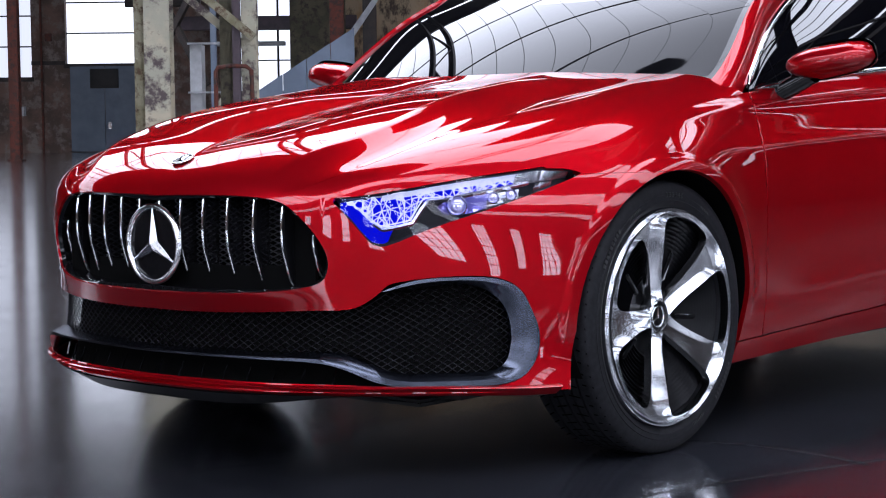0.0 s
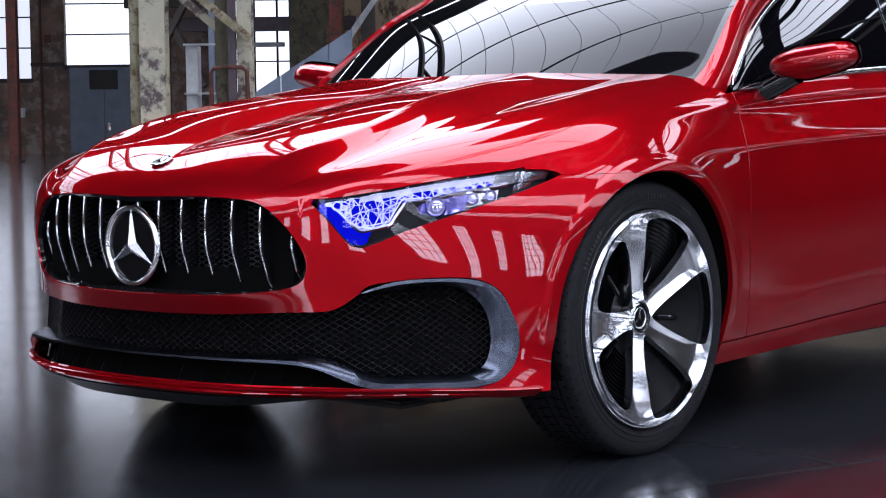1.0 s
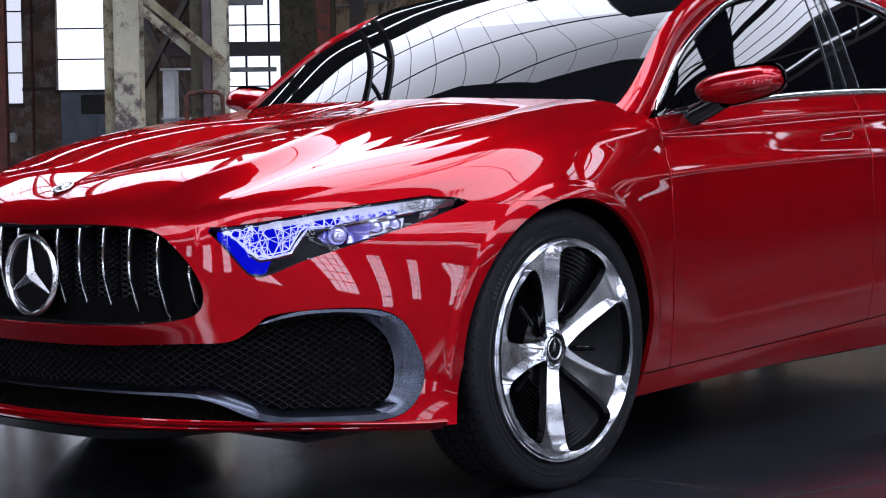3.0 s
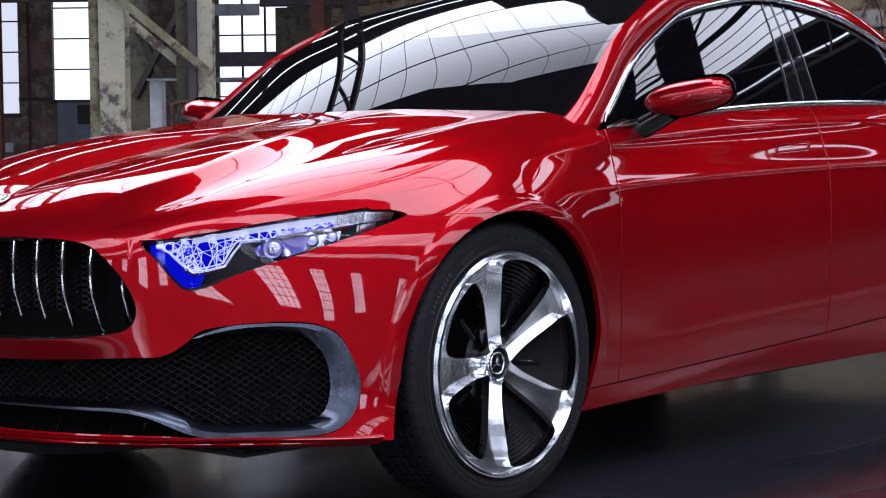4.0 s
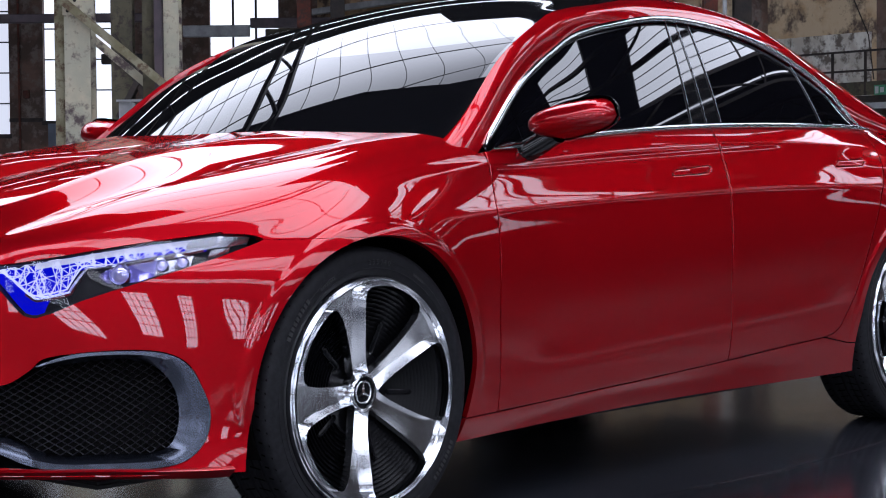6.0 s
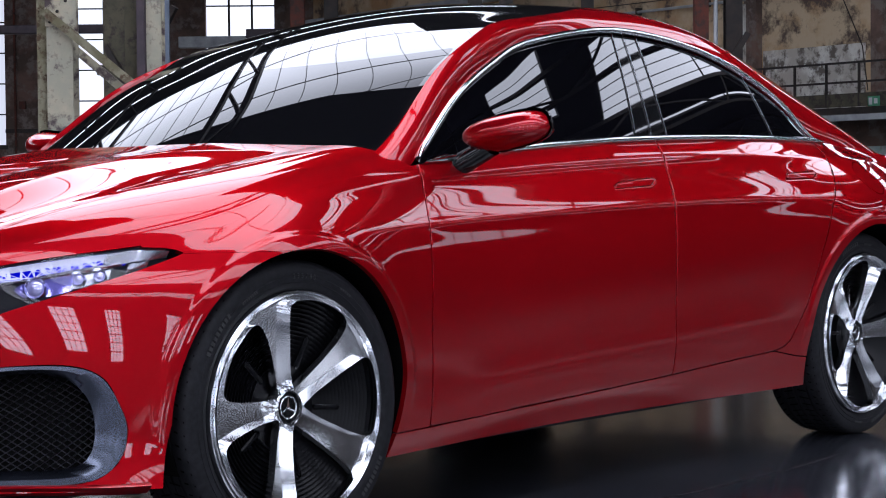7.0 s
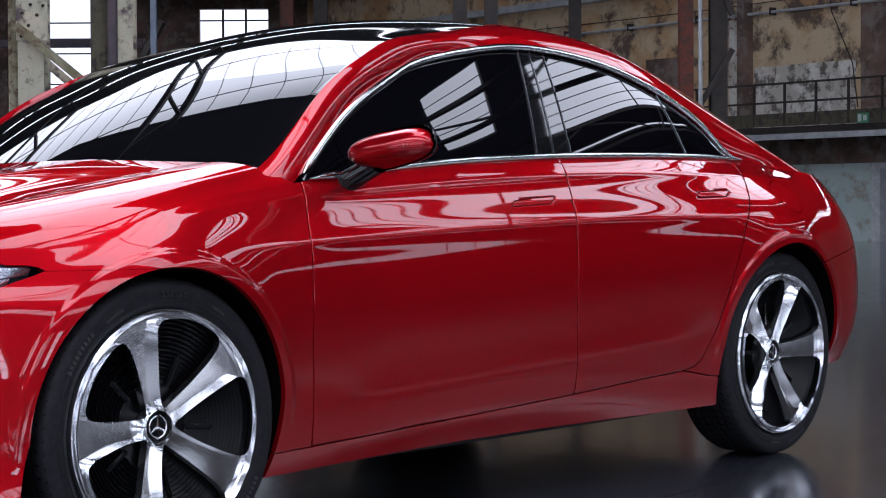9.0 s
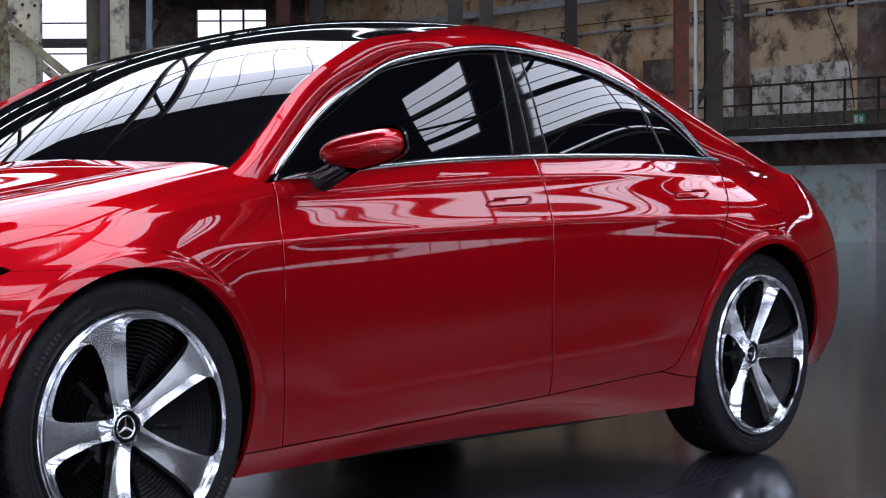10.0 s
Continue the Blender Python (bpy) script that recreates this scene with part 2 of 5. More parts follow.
# pressed lines of the flank: shoulder line, lower feature line, rolled wheel arch lips
X, Z = side[:, :, 0], side[:, :, 2]
on_side = smooth01((X - .12) / .5) * smooth01((2.62 - X) / .3)
shoulder = np.polyval(np.polyfit([.493, .911, 1.562, 2.229], [.768, .787, .807, .818], 2), X[:, 0])[:, None]
push = .006 * np.exp(-np.sqrt((Z - shoulder) ** 2 + .004 ** 2) / .024) * on_side
lower = np.polyval(np.polyfit([.4, 1.0, 1.6, 2.3], [.36, .385, .42, .46], 2), X[:, 0])[:, None]
push = push + (.002 * np.exp(-((Z - lower + .02) / .035) ** 2) - .0025 * np.exp(-((Z - lower - .08) / .07) ** 2)) * smooth01((X - .5) / .3) * smooth01((2.3 - X) / .3)
belt_crease = np.polyval(np.polyfit([-.22, -.15, 0, .23, .36, .49, 1.7, 2.0, 2.3, 2.6, 3.0], [.804, .817, .835, .861, .873, .882, .952, .956, .955, .955, .950], 4), X[:, 0])[:, None]
push = push + .0065 * np.exp(-np.sqrt((Z - belt_crease) ** 2 + .003 ** 2) / .020) * smooth01((X + .05) / .25) * smooth01((3.25 - X) / .3) * smooth01((Z[:, -1:] - Z) / .03)
for x0, r in ARCH:
    d = np.hypot(X - x0, Z - HUB_Z) - r
    push = push + (.0052 * (1 - smooth01((d - .030) / .012)) + .0035 * np.exp(-((d - .02) / .05) ** 2)) * smooth01((Z - .28) / .14)
side[:, :, 1] -= push * np.where(side[:, :, 1] < -.3, 1, 0)
coords = np.concatenate([np.repeat(S_AT[:, None, None], NV, 1), side[:, :, 2:3], side[:, :, 0:1], side[:, :, 1:2]], 2)
flank = skin_grid(side, coords)
side_n = flank.n.reshape(NS, NV, 3)


def on_body(s, z, lift=0.0):
    """The point of the body's skin at girth s (negative: far side) and height z, lifted along its normal."""
    k = abs(s) / S_AT[-1] * (NS - 1)
    i = min(int(k), NS - 2)
    out = []
    for j in (i, i + 1):
        v = np.interp(z, side[j, :, 2], np.arange(NV))
        a = min(int(v), NV - 2)
        w = v - a
        out.append((side[j, a] * (1 - w) + side[j, a + 1] * w) + lift * (side_n[j, a] * (1 - w) + side_n[j, a + 1] * w))
    p = out[0] * (1 - k + i) + out[1] * (k - i)
    return Vector((p[0], -p[1] if s < 0 else p[1], p[2]))


# bonnet and wing tops: lines that run from the nose to the scuttle
CF = [(-.935, 0, .699), (-.837, 0, .757), (-.64, 0, .816), (-.42, 0, .861), (-.21, 0, .90), (0, 0, .940), (.18, 0, .979)]
CM = [(-.902, -.315, .698), (-.79, -.38, .768), (-.64, -.44, .821), (-.42, -.43, .882), (-.21, -.375, .922), (0, -.333, .952), (.22, -.33, .983)]
CV = [(-.892, -.405, .690), (-.765, -.515, .737), (-.53, -.565, .807), (-.26, -.583, .866), (0, -.59, .913), (.2, -.605, .948), (.36, -.62, .972)]
i0, i1 = np.searchsorted(S_AT, knot[2]), np.searchsorted(S_AT, knot[7] + .07)
edge = top_edge[i0:i1 + 1]
NB = 110
w = np.linspace(0, 1, NB)
ce = np.stack([np.interp(np.linspace(0, len(edge) - 1, NB), np.arange(len(edge)), edge[:, k]) for k in range(3)], 1)
lc = [spline(CF, w), spline(CM, w), spline(CV, w), ce]
cross_at = np.concatenate([np.linspace(0, .5, 24), np.linspace(.5, .76, 14)[1:], np.linspace(.76, 1, 24)[1:]])


def across(a, b, c, d, fade):
    """Crowned bonnet middle, a hollow beside each ridge, and the wing's roll."""
    out = []
    for u in cross_at:
        if u <= .5:
            k = u / .5
            p = a + (b - a) * k
            p = p + np.array([0, 0, .010 * math.sin(math.pi * k)]) * fade
        elif u <= .76:
            k = (u - .5) / .26
            p = b + (c - b) * k
            p = p - np.array([0, 0, .010 * math.sin(math.pi * k)]) * fade
        else:
            k = (u - .76) / .24
            p = c + (d - c) * k
            out_w = np.array([-.02, -.05, .055]) * np.linalg.norm(d - c) / .25
            p = p + out_w * k * (1 - k) * 1.3
        out.append(p)
    return np.stack(out)


half = np.stack([across(*(c[i] for c in lc), float(smooth01(w[i] / .2)) * (1 - float(smooth01((w[i] - .62) / .3)))) for i in range(NB)])
# the bonnet's front edge follows the lip above the grille exactly
lead = np.argsort(-top_edge[:i0 + 30, 1])
lip = np.stack([np.interp(-half[0, :, 1], -top_edge[lead, 1], top_edge[lead, k]) for k in (0, 2)], 1)
shift = lip - half[0][:, [0, 2]]
for i in range(NB):
    half[i][:, [0, 2]] += shift * float(1 - smooth01(i / 16))
bc = np.concatenate([np.repeat(cross_at[None, :, None], NB, 0), np.repeat(w[:, None, None], len(cross_at), 1), half], 2)
wing_top = skin_grid(half, bc, True)
# the roll from wing top to flank shades as one surface, but for the pressed line behind the axle
bn = wing_top.n.reshape(NB, len(cross_at), 3)
cols = np.linspace(i0, i1, NB)
for i in range(NB):
    j = int(round(cols[i]))
    mid = bn[i, -1] + side_n[j, -1]
    mid /= np.linalg.norm(mid)
    keep = float(smooth01((half[i, -1, 0] + .15) / .35)) * .35
    for k in range(10):
        f = (1 - k / 10) * (1 - keep)
        n = bn[i, -1 - k] * (1 - f) + mid * f
        bn[i, -1 - k] = n / np.linalg.norm(n)
for j in range(i0, i1 + 1):
    i = int(round((j - i0) / (i1 - i0) * (NB - 1)))
    keep = float(smooth01((half[i, -1, 0] + .15) / .35)) * .35
    mid = bn[i, -1]
    for k in range(13):
        f = (1 - k / 13) * (1 - keep) * float(1 - .92 * smooth01((half[i, -1, 0] + .08) / .2))
        n = side_n[j, -1 - k] * (1 - f) + mid * f
        side_n[j, -1 - k] = n / np.linalg.norm(n)

# the bonnet rolls over into the lip above the grille
for k_c in range(len(cross_at)):
    j = int(np.argmin(np.abs(side[:i0 + 8, -1, 1] - half[0, k_c, 1])))
    mid = bn[0, k_c] + side_n[j, -1]
    mid /= np.linalg.norm(mid)
    for k in range(9):
        f = (1 - k / 9) ** 1.5
        n = bn[k, k_c] * (1 - f) + mid * f
        bn[k, k_c] = n / np.linalg.norm(n)
for j in range(i0 + 1):
    k_c = int(np.argmin(np.abs(half[0, :, 1] - side[j, -1, 1])))
    mid = bn[0, k_c].copy()
    for k in range(13):
        f = 1 - k / 13
        n = side_n[j, -1 - k] * (1 - f) + mid * f
        side_n[j, -1 - k] = n / np.linalg.norm(n)
# the corner of the bumper, from grille to arch, leans evenly back between intake and lamp
lean_to = np.interp(side[:, :, 2], [.30, .39, .47, .62], [.03, .055, .075, .135])
lean_by = .8 * smooth01((S_AT[:, None] - .43) / .14) * smooth01((1.33 - S_AT[:, None]) / .25) * smooth01((side[:, :, 2] - .31) / .10) * smooth01((.68 - side[:, :, 2]) / .08)
side_n[:, :, 2] += (lean_to - side_n[:, :, 2]) * lean_by
# the chin under the grille turns down towards the intake
side_n[:, :, 2] -= .42 * smooth01((.56 - S_AT[:, None]) / .16) * smooth01((side[:, :, 2] - .34) / .05) * smooth01((.475 - side[:, :, 2]) / .045)
side_n /= np.linalg.norm(side_n, axis=2, keepdims=True)
bn[:, 0, 1] = 0
bn[:, 0] /= np.linalg.norm(bn[:, 0], axis=1, keepdims=True)

GAP = .0019
SILL = [(.36, .249), (.498, .251), (.705, .258), (1.148, .277), (1.578, .296), (1.949, .316), (2.159, .326)]
CUT1 = [(.53, 1.2), (.525, .93), (.511, .85), (.495, .779), (.483, .636), (.479, .494), (.496, .261), (.498, .251)]
CUT2 = [(1.578, .296), (1.584, .306), (1.572, .423), (1.563, .591), (1.578, .759), (1.595, .859), (1.602, .953), (1.60, 1.2)]
CUT3 = [(2.159, .326), (2.21, .336), (2.243, .353), (2.313, .46), (2.388, .642), (2.463, .789), (2.568, .901), (2.66, 1.0), (2.70, 1.2)]
DOOR_F = CUT1 + SILL[2:4] + CUT2
DOOR_R = CUT2[::-1] + SILL[5:6] + CUT3
MOUTH = [(0, .40), (.115, .40), (.332, .406), (.498, .413), (.575, .419), (.61, .437), (.639, .457), (.655, .470), (.70, .481), (.792, .489), (.87, .489), (.925, .480), (.971, .452), (.999, .404),
         (1.022, .356), (1.021, .304), (.998, .268), (.945, .240), (.792, .234), (.70, .236), (.588, .241), (.41, .243), (.2, .243), (0, .242)]
GRILLE = [(0, .678), (.20, .681), (.32, .678), (.40, .664), (.447, .632), (.498, .580), (.524, .528), (.511, .486), (.465, .467), (.36, .453), (.22, .446), (0, .443)]
LAMP = [(.530, .666), (.56, .715), (.75, .755), (1.0, .78), (1.05, .7345), (1.10, .7325), (1.128, .728), (1.150, .720), (1.06, .686), (.984, .660), (.92, .639), (.85, .618), (.779, .596), (.715, .572), (.672, .561), (.645, .567), (.59, .617)]


def shut(half_outline):
    """Closes a half outline over the centre line."""
    return half_outline + [(-a, b) for a, b in half_outline[::-1]]


def fine(points, n=8):
    """Softens an open outline."""
    p = np.asarray(points, float)
    u = np.concatenate([[0], np.cumsum(np.linalg.norm(np.diff(p, axis=0), axis=1) ** .6)])
    return [tuple(k) for k in spline_at(u, p, np.linspace(0, u[-1], len(p) * n))]


xz = lambda d: (lambda c: d(c[:, [2, 1]]))
skin = flank
for x0, r in ARCH:
    skin = clip(skin, lambda c, x0=x0, r=r: r - np.hypot(c[:, 2] - x0, c[:, 1] - HUB_Z))[0]
skin = clip(skin, lambda c: np.minimum(np.minimum(c[:, 2] + ARCH[0][1] + (HUB_Z - c[:, 1]) * .27, -c[:, 2]), HUB_Z - c[:, 1]))[0]
front_skin, skin = clip(skin, lambda c: c[:, 0] - 1.62)
front_skin = clip(front_skin, poly_dist(shut(fine(GRILLE))))[1]
front_skin = clip(front_skin, poly_dist(shut(fine(MOUTH, 5))))[1]
front_skin = clip(front_skin, poly_dist(LAMP))[1]
# bumper below the lamp, wing above
bumper, wing_a = clip(front_skin, lambda c: np.maximum(c[:, 0] - 1.55, (c[:, 1] - .719) - np.where(c[:, 0] < 1.08, 1.0, 0)), GAP * .25)
sill_line = lambda c: c[:, 1] - np.interp(c[:, 2], [a for a, b in SILL] + [2.3, 2.5], [b for a, b in SILL] + [.30, .28])
sill_skin, skin = clip(skin, lambda c: np.maximum(sill_line(c), np.maximum(.1 - c[:, 2], c[:, 2] - 2.45)), GAP)
door_f, skin = clip(skin, xz(poly_dist(DOOR_F)), GAP)
door_r, skin = clip(skin, xz(poly_dist(DOOR_R)), GAP)
wing_b, skin = clip(skin, lambda c: c[:, 2] - 1.0)
rear_bumper, quarter = clip(skin, lambda c: np.maximum(c[:, 1] - .66 - (c[:, 2] - 3.0) * .12, 2.8 - c[:, 2]), GAP)
HANDLE_F = [(1.297, .853), (1.329, .872), (1.508, .885), (1.518, .879), (1.487, .862)]
HANDLE_R = [(2.255, .880), (2.284, .899), (2.449, .907), (2.458, .901), (2.421, .884)]
handle_f, door_f = clip(door_f, xz(poly_dist(HANDLE_F)), .0008)
handle_r, door_r = clip(door_r, xz(poly_dist(HANDLE_R)), .0008)
FLAP = rounded([(2.73, .892), (2.78, .93), (2.87, .932), (2.91, .882), (2.87, .834), (2.775, .842)], 6)
flap, quarter = clip(quarter, xz(poly_dist(FLAP)), .0016)
wing_c, bonnet = clip(wing_top, lambda c: .76 - c[:, 0], GAP * .8)
for sgn, s_ in ((-1, "near"), (1, "far")):
    pick = (lambda k: k) if sgn < 0 else mirrored
    skin_part("front_wing", pick(hem(joined(wing_a, wing_b, wing_c), .014)), PAINT, car)
    skin_part("side_sill", pick(hem(sill_skin, .012)), PAINT, car)
    dr = skin_part("front_door", pick(hem(door_f, .014, .35)), PAINT, car)
    skin_part("door_handle", pick(hem(handle_f, .01, .3)), PAINT, dr, "flush red door handle")
    dr = skin_part("rear_door", pick(hem(door_r, .014, .35)), PAINT, car)
    skin_part("door_handle", pick(hem(handle_r, .01, .3)), PAINT, dr, "flush red door handle")
    qp = skin_part("quarter_panel", pick(hem(quarter, .014)), PAINT, car)
    skin_part("fuel_flap", pick(hem(flap, .01)), PAINT, qp)
skin_part("front_bumper", joined(hem(bumper, .010), mirrored(hem(bumper, .010))), PAINT, car)
skin_part("rear_bumper", joined(hem(rear_bumper, .012), mirrored(hem(rear_bumper, .012))), PAINT, car)
skin_part("bonnet", joined(hem(bonnet, .012), mirrored(hem(bonnet, .012))), PAINT, car)

# ---- greenhouse
PC = [(.36, -.80, .83), (.54, -.775, .939), (.773, -.705, 1.101), (1.006, -.65, 1.213), (1.18, -.62, 1.276), (1.451, -.60, 1.325), (1.704, -.59, 1.346), (2.008, -.60, 1.323), (2.29, -.62, 1.259), (2.58, -.65, 1.136), (2.762, -.675, 1.015), (3.1, -.69, .972)]
PR = [(.26, -.755, .85), (.46, -.755, .966), (.705, -.668, 1.174), (.935, -.605, 1.289), (1.12, -.58, 1.343), (1.44, -.56, 1.383), (1.71, -.55, 1.402), (2.03, -.555, 1.385), (2.35, -.57, 1.318), (2.69, -.595, 1.19), (3.02, -.625, 1.072), (3.33, -.64, .962)]
PE = [(.22, -.71, .87), (.43, -.715, .976), (.683, -.630, 1.162), (.912, -.568, 1.277), (1.09, -.54, 1.340), (1.43, -.52, 1.402), (1.71, -.485, 1.425), (2.05, -.485, 1.408), (2.39, -.495, 1.347), (2.75, -.525, 1.225), (3.08, -.555, 1.078), (3.39, -.57, .962)]
CG = [(-.04, 0, .85), (.19, 0, .972), (.45, 0, 1.12), (.72, 0, 1.25), (.98, 0, 1.353), (1.40, 0, 1.44), (1.71, 0, 1.455), (2.06, 0, 1.44), (2.42, 0, 1.378), (2.82, 0, 1.235), (3.16, 0, 1.06), (3.45, 0, .975)]
KG = np.arange(len(PC))
sg = np.linspace(0, KG[-1], 220)
pc, pr, pe, cg = (spline_at(KG, k, sg) for k in (PC, PR, PE, CG))
# slim front pillar: its inner edge keeps close to the crest of the rail, then eases into the roof edge
slide = np.interp(sg, [0, .8, 1.2, 1.5, 1.8, 2.1, 2.4, 2.7, 3.0, 3.5, 3.9, 4.5, 6], [-.08, -.04, -.012, .003, .011, .025, .036, .036, .030, .021, .015, .012, 0])
slide = np.convolve(np.pad(slide, 8, mode="edge"), np.ones(17) / 17, mode="valid")
slim = pr + slide[:, None] * np.array([.73, -.68, 0])
ease = smooth01((6.4 - sg) / 2.2)[:, None]
pe = pe + (slim - pe) * ease
pr = pr + ((pc + pe) / 2 + .018 * np.array([-.2, -.5, .84]) - pr) * ease
for line, knots in ((cg, CG),):
    # the screen and roof are fair curves of low order between scuttle and roof crown
    p = np.array(knots[1:7])
    hold = smooth01((sg - .6) / .5) * smooth01((6.2 - sg) / 1.2)
    for axis in (1, 2):
        fair = np.polyval(np.polyfit(p[:, 0], p[:, axis], 3), line[:, 0])
        line[:, axis] += (fair - line[:, axis]) * hold
# the screen sits a little below the rails' inner edges
sunk = (.011 * smooth01((sg - .35) / .5) * smooth01((3.1 - sg) / .7))[:, None] * np.array([.5, 0, -.86])
rail = np.stack([np.concatenate([spline(np.stack([pc[i], pr[i], pe[i]]), np.linspace(0, 1, 16)), [pe[i] + sunk[i] * k + np.array([0, .004 * k, 0]) for k in (.12, .5, 1.05)]]) for i in range(len(sg))])
rail_skin = skin_grid(rail)
for pick in (lambda k: k, mirrored):
    skin_part("roof_rail", pick(hem(rail_skin, .012)), PAINT, car)
q = np.linspace(1, 0, 44)
top = np.stack([np.stack([[cg[i, 0] + (pe[i, 0] - cg[i, 0]) * u ** 2, pe[i, 1] * u, cg[i, 2] + (pe[i, 2] - cg[i, 2]) * u ** 2.2] for u in q]) for i in range(len(sg))])
upper = skin_grid(top, np.concatenate([np.repeat(sg[:, None, None], 44, 1), top], 2))
un = upper.n.reshape(len(sg), 44, 3)
un[:, -1, 1] = 0
un[:, -1] /= np.linalg.norm(un[:, -1], axis=1, keepdims=True)
upper.v = (top + sunk[:, None, :]).reshape(-1, 3)
shield, rest = clip(upper, lambda c: c[:, 0] - 2.78)
roof, rear = clip(rest, lambda c: c[:, 0] - 7.6, .0015)
# black printed border round the windscreen
border, clear = clip(shield, lambda c: -np.minimum(np.minimum(c[:, 0] - 1.03, 2.64 - c[:, 0]), (np.interp(c[:, 0], sg, -pe[:, 1]) - .020 - np.abs(c[:, 2])) * 4))
border, clear = clear, border
two = lambda s: joined(s, mirrored(s))
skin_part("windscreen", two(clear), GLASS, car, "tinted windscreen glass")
skin_part("windscreen_border", two(border), BLACK_GLOSS, car, "gloss black windscreen border")
skin_part("roof", two(roof), BLACK_GLOSS, car, "gloss black roof panel")
skin_part("rear_window", two(rear), GLASS, car)
# rear deck
dk = np.stack([np.stack([[top_edge[j, 0], top_edge[j, 1] * u, top_edge[j, 2] + .02 * (1 - u * u)] for u in np.linspace(1, 0, 14)]) for j in range(np.searchsorted(top_edge[:, 0], 2.75), NS)])
skin_part("boot_lid", two(skin_grid(dk)), PAINT, car)

# ---- side glass, pillars and bright trim
order = np.argsort(pc[:, 0])
te = top_edge[np.searchsorted(top_edge[:, 0], .2):np.searchsorted(top_edge[:, 0], 3.2)]
xw = np.linspace(.545, 2.76, 150)
tz, ty = np.interp(xw, pc[order, 0], pc[order, 2]), np.interp(xw, pc[order, 0], pc[order, 1])
bz, by = np.interp(xw, te[:, 0], te[:, 2]), np.interp(xw, te[:, 0], te[:, 1])
bz = np.minimum(bz, tz)


def window_point(i, k):
    return np.array([xw[i], by[i] + (ty[i] - by[i]) * k - .03 * k * (1 - k) * min(1, (tz[i] - bz[i]) / .2) + .010, bz[i] + (tz[i] - bz[i]) * k])


win = skin_grid(np.stack([np.stack([window_point(i, k) for k in np.linspace(0, 1, 24)]) for i in range(150)]))
glass_f, more = clip(win, lambda c: c[:, 0] - 1.50 - (c[:, 2] - .98) * .45, .001)
pillar, more = clip(more, lambda c: c[:, 0] - 1.675 - (c[:, 2] - .98) * .31, .001)
glass_r, glass_q = clip(more, lambda c: c[:, 0] - 2.365 + (c[:, 2] - .98) * .03, .002)
cheater, glass_f = clip(glass_f, lambda c: c[:, 0] - .70 - (c[:, 2] - .93) * .1, .001)
pillar = clip(pillar, lambda c: np.abs(c[:, 0] - 1.588 - (c[:, 2] - .98) * .36) - .003)[1]
belt = [Vector((xw[i], by[i] - .004, bz[i] + .004)) for i in range(0, 150, 2)]
arc = [Vector((p[0], p[1] - .003, p[2])) for p, k in zip(pc, sg) if k >= .97 and p[0] < 2.765]


def trim(bm, pts, w_, t_):
    """A rounded bright strip along points, w_ high and t_ proud."""
    ring = [(-.5, -.2), (-.42, .6), (0, 1), (.42, .6), (.5, -.2)]
    rows = []
    for i, p in enumerate(pts):
        d = (pts[min(i + 1, len(pts) - 1)] - pts[max(i - 1, 0)]).normalized()
        out = Vector((0, -1, .25))
        up = out.cross(d).normalized()
        out = d.cross(up).normalized()
        if out.y > 0:
            out, up = -out, -up
        f = min(1, (i + 1) / 4, (len(pts) - i) / 4)
        rows.append([bm.verts.new(p + up * (a * w_ * f) + out * (b * t_)) for a, b in ring])
    for a, b in zip(rows, rows[1:]):
        for k in range(4):
            bm.faces.new((a[k], a[k + 1], b[k + 1], b[k]))


for pick, sgn in ((lambda k: k, 1), (mirrored, -1)):
    skin_part("front_window", pick(glass_f), GLASS_BRIGHT, car)
    skin_part("quarter_glass", pick(cheater), GLASS_BRIGHT, car)
    skin_part("pillar_cover", pick(pillar), BLACK_GLOSS, car, "gloss black centre pillar cover")
    for x0, lean in ((1.50, -.45), (1.588, -.36), (1.675, -.31), (2.365, .03)):
        run = []
        for k in np.linspace(.03, .985, 16):
            x = x0
            for turn in range(6):
                p = window_point(min(range(150), key=lambda i: abs(xw[i] - x)), k)
                x = x0 - (p[2] - .98) * lean
            run.append(Vector((x, (p[1] - .003) * (1 if pick is not mirrored else -1), p[2])))
        bm = bmesh.new()
        tube(bm, run, .0016, 6)
        part("window_strip", bm, SATIN_LIGHT, car, "", True)
    skin_part("rear_window_glass", pick(glass_r), GLASS_BRIGHT, car)
    skin_part("quarter_glass", pick(glass_q), GLASS_BRIGHT, car)
    for nm, pts, a, b in (("belt_trim", belt, .017, .008), ("window_trim", arc, .020, .009)):
        bm = bmesh.new()
        trim(bm, pts, a, b)
        for v in bm.verts:
            v.co.y *= sgn
        part(nm, bm, CHROME, car, "bright chrome window trim", True, 75)
    bm = bmesh.new()
    tube(bm, [Vector((a.x, a.y + .006, a.z)) for a in [Vector(window_point(int(np.argmin(np.abs(xw - (2.365 - (z - .98) * .03)))), k)) for k, z in ((0, .99), (.5, 1.08), (1, 1.18))]], .006, 6)
    for v in bm.verts:
        v.co.y *= sgn
    part("window_divider", bm, BLACK_GLOSS, car, "slim black window divider", True)

# ---- radiator grille
BARS_X = lambda y: -.919 + .27 * y * y + .4 * y ** 4


G_YZ = [(a * .985 if a < .3 else .2955 + (a - .3) * .975, b) for a, b in fine(GRILLE)]
grille = part("grille", (lambda bm: (box(bm, (-.832, -.455, .435), (-.822, .455, .69)), bm)[1])(bmesh.new()), VOID, car, "black radiator grille with bright vertical bars")
MESH = material("dark_wire_mesh", (.20, .20, .225), .30, .9)
GRILLE_MESH = material("grey_wire_mesh", (.34, .34, .36), .30, .9)


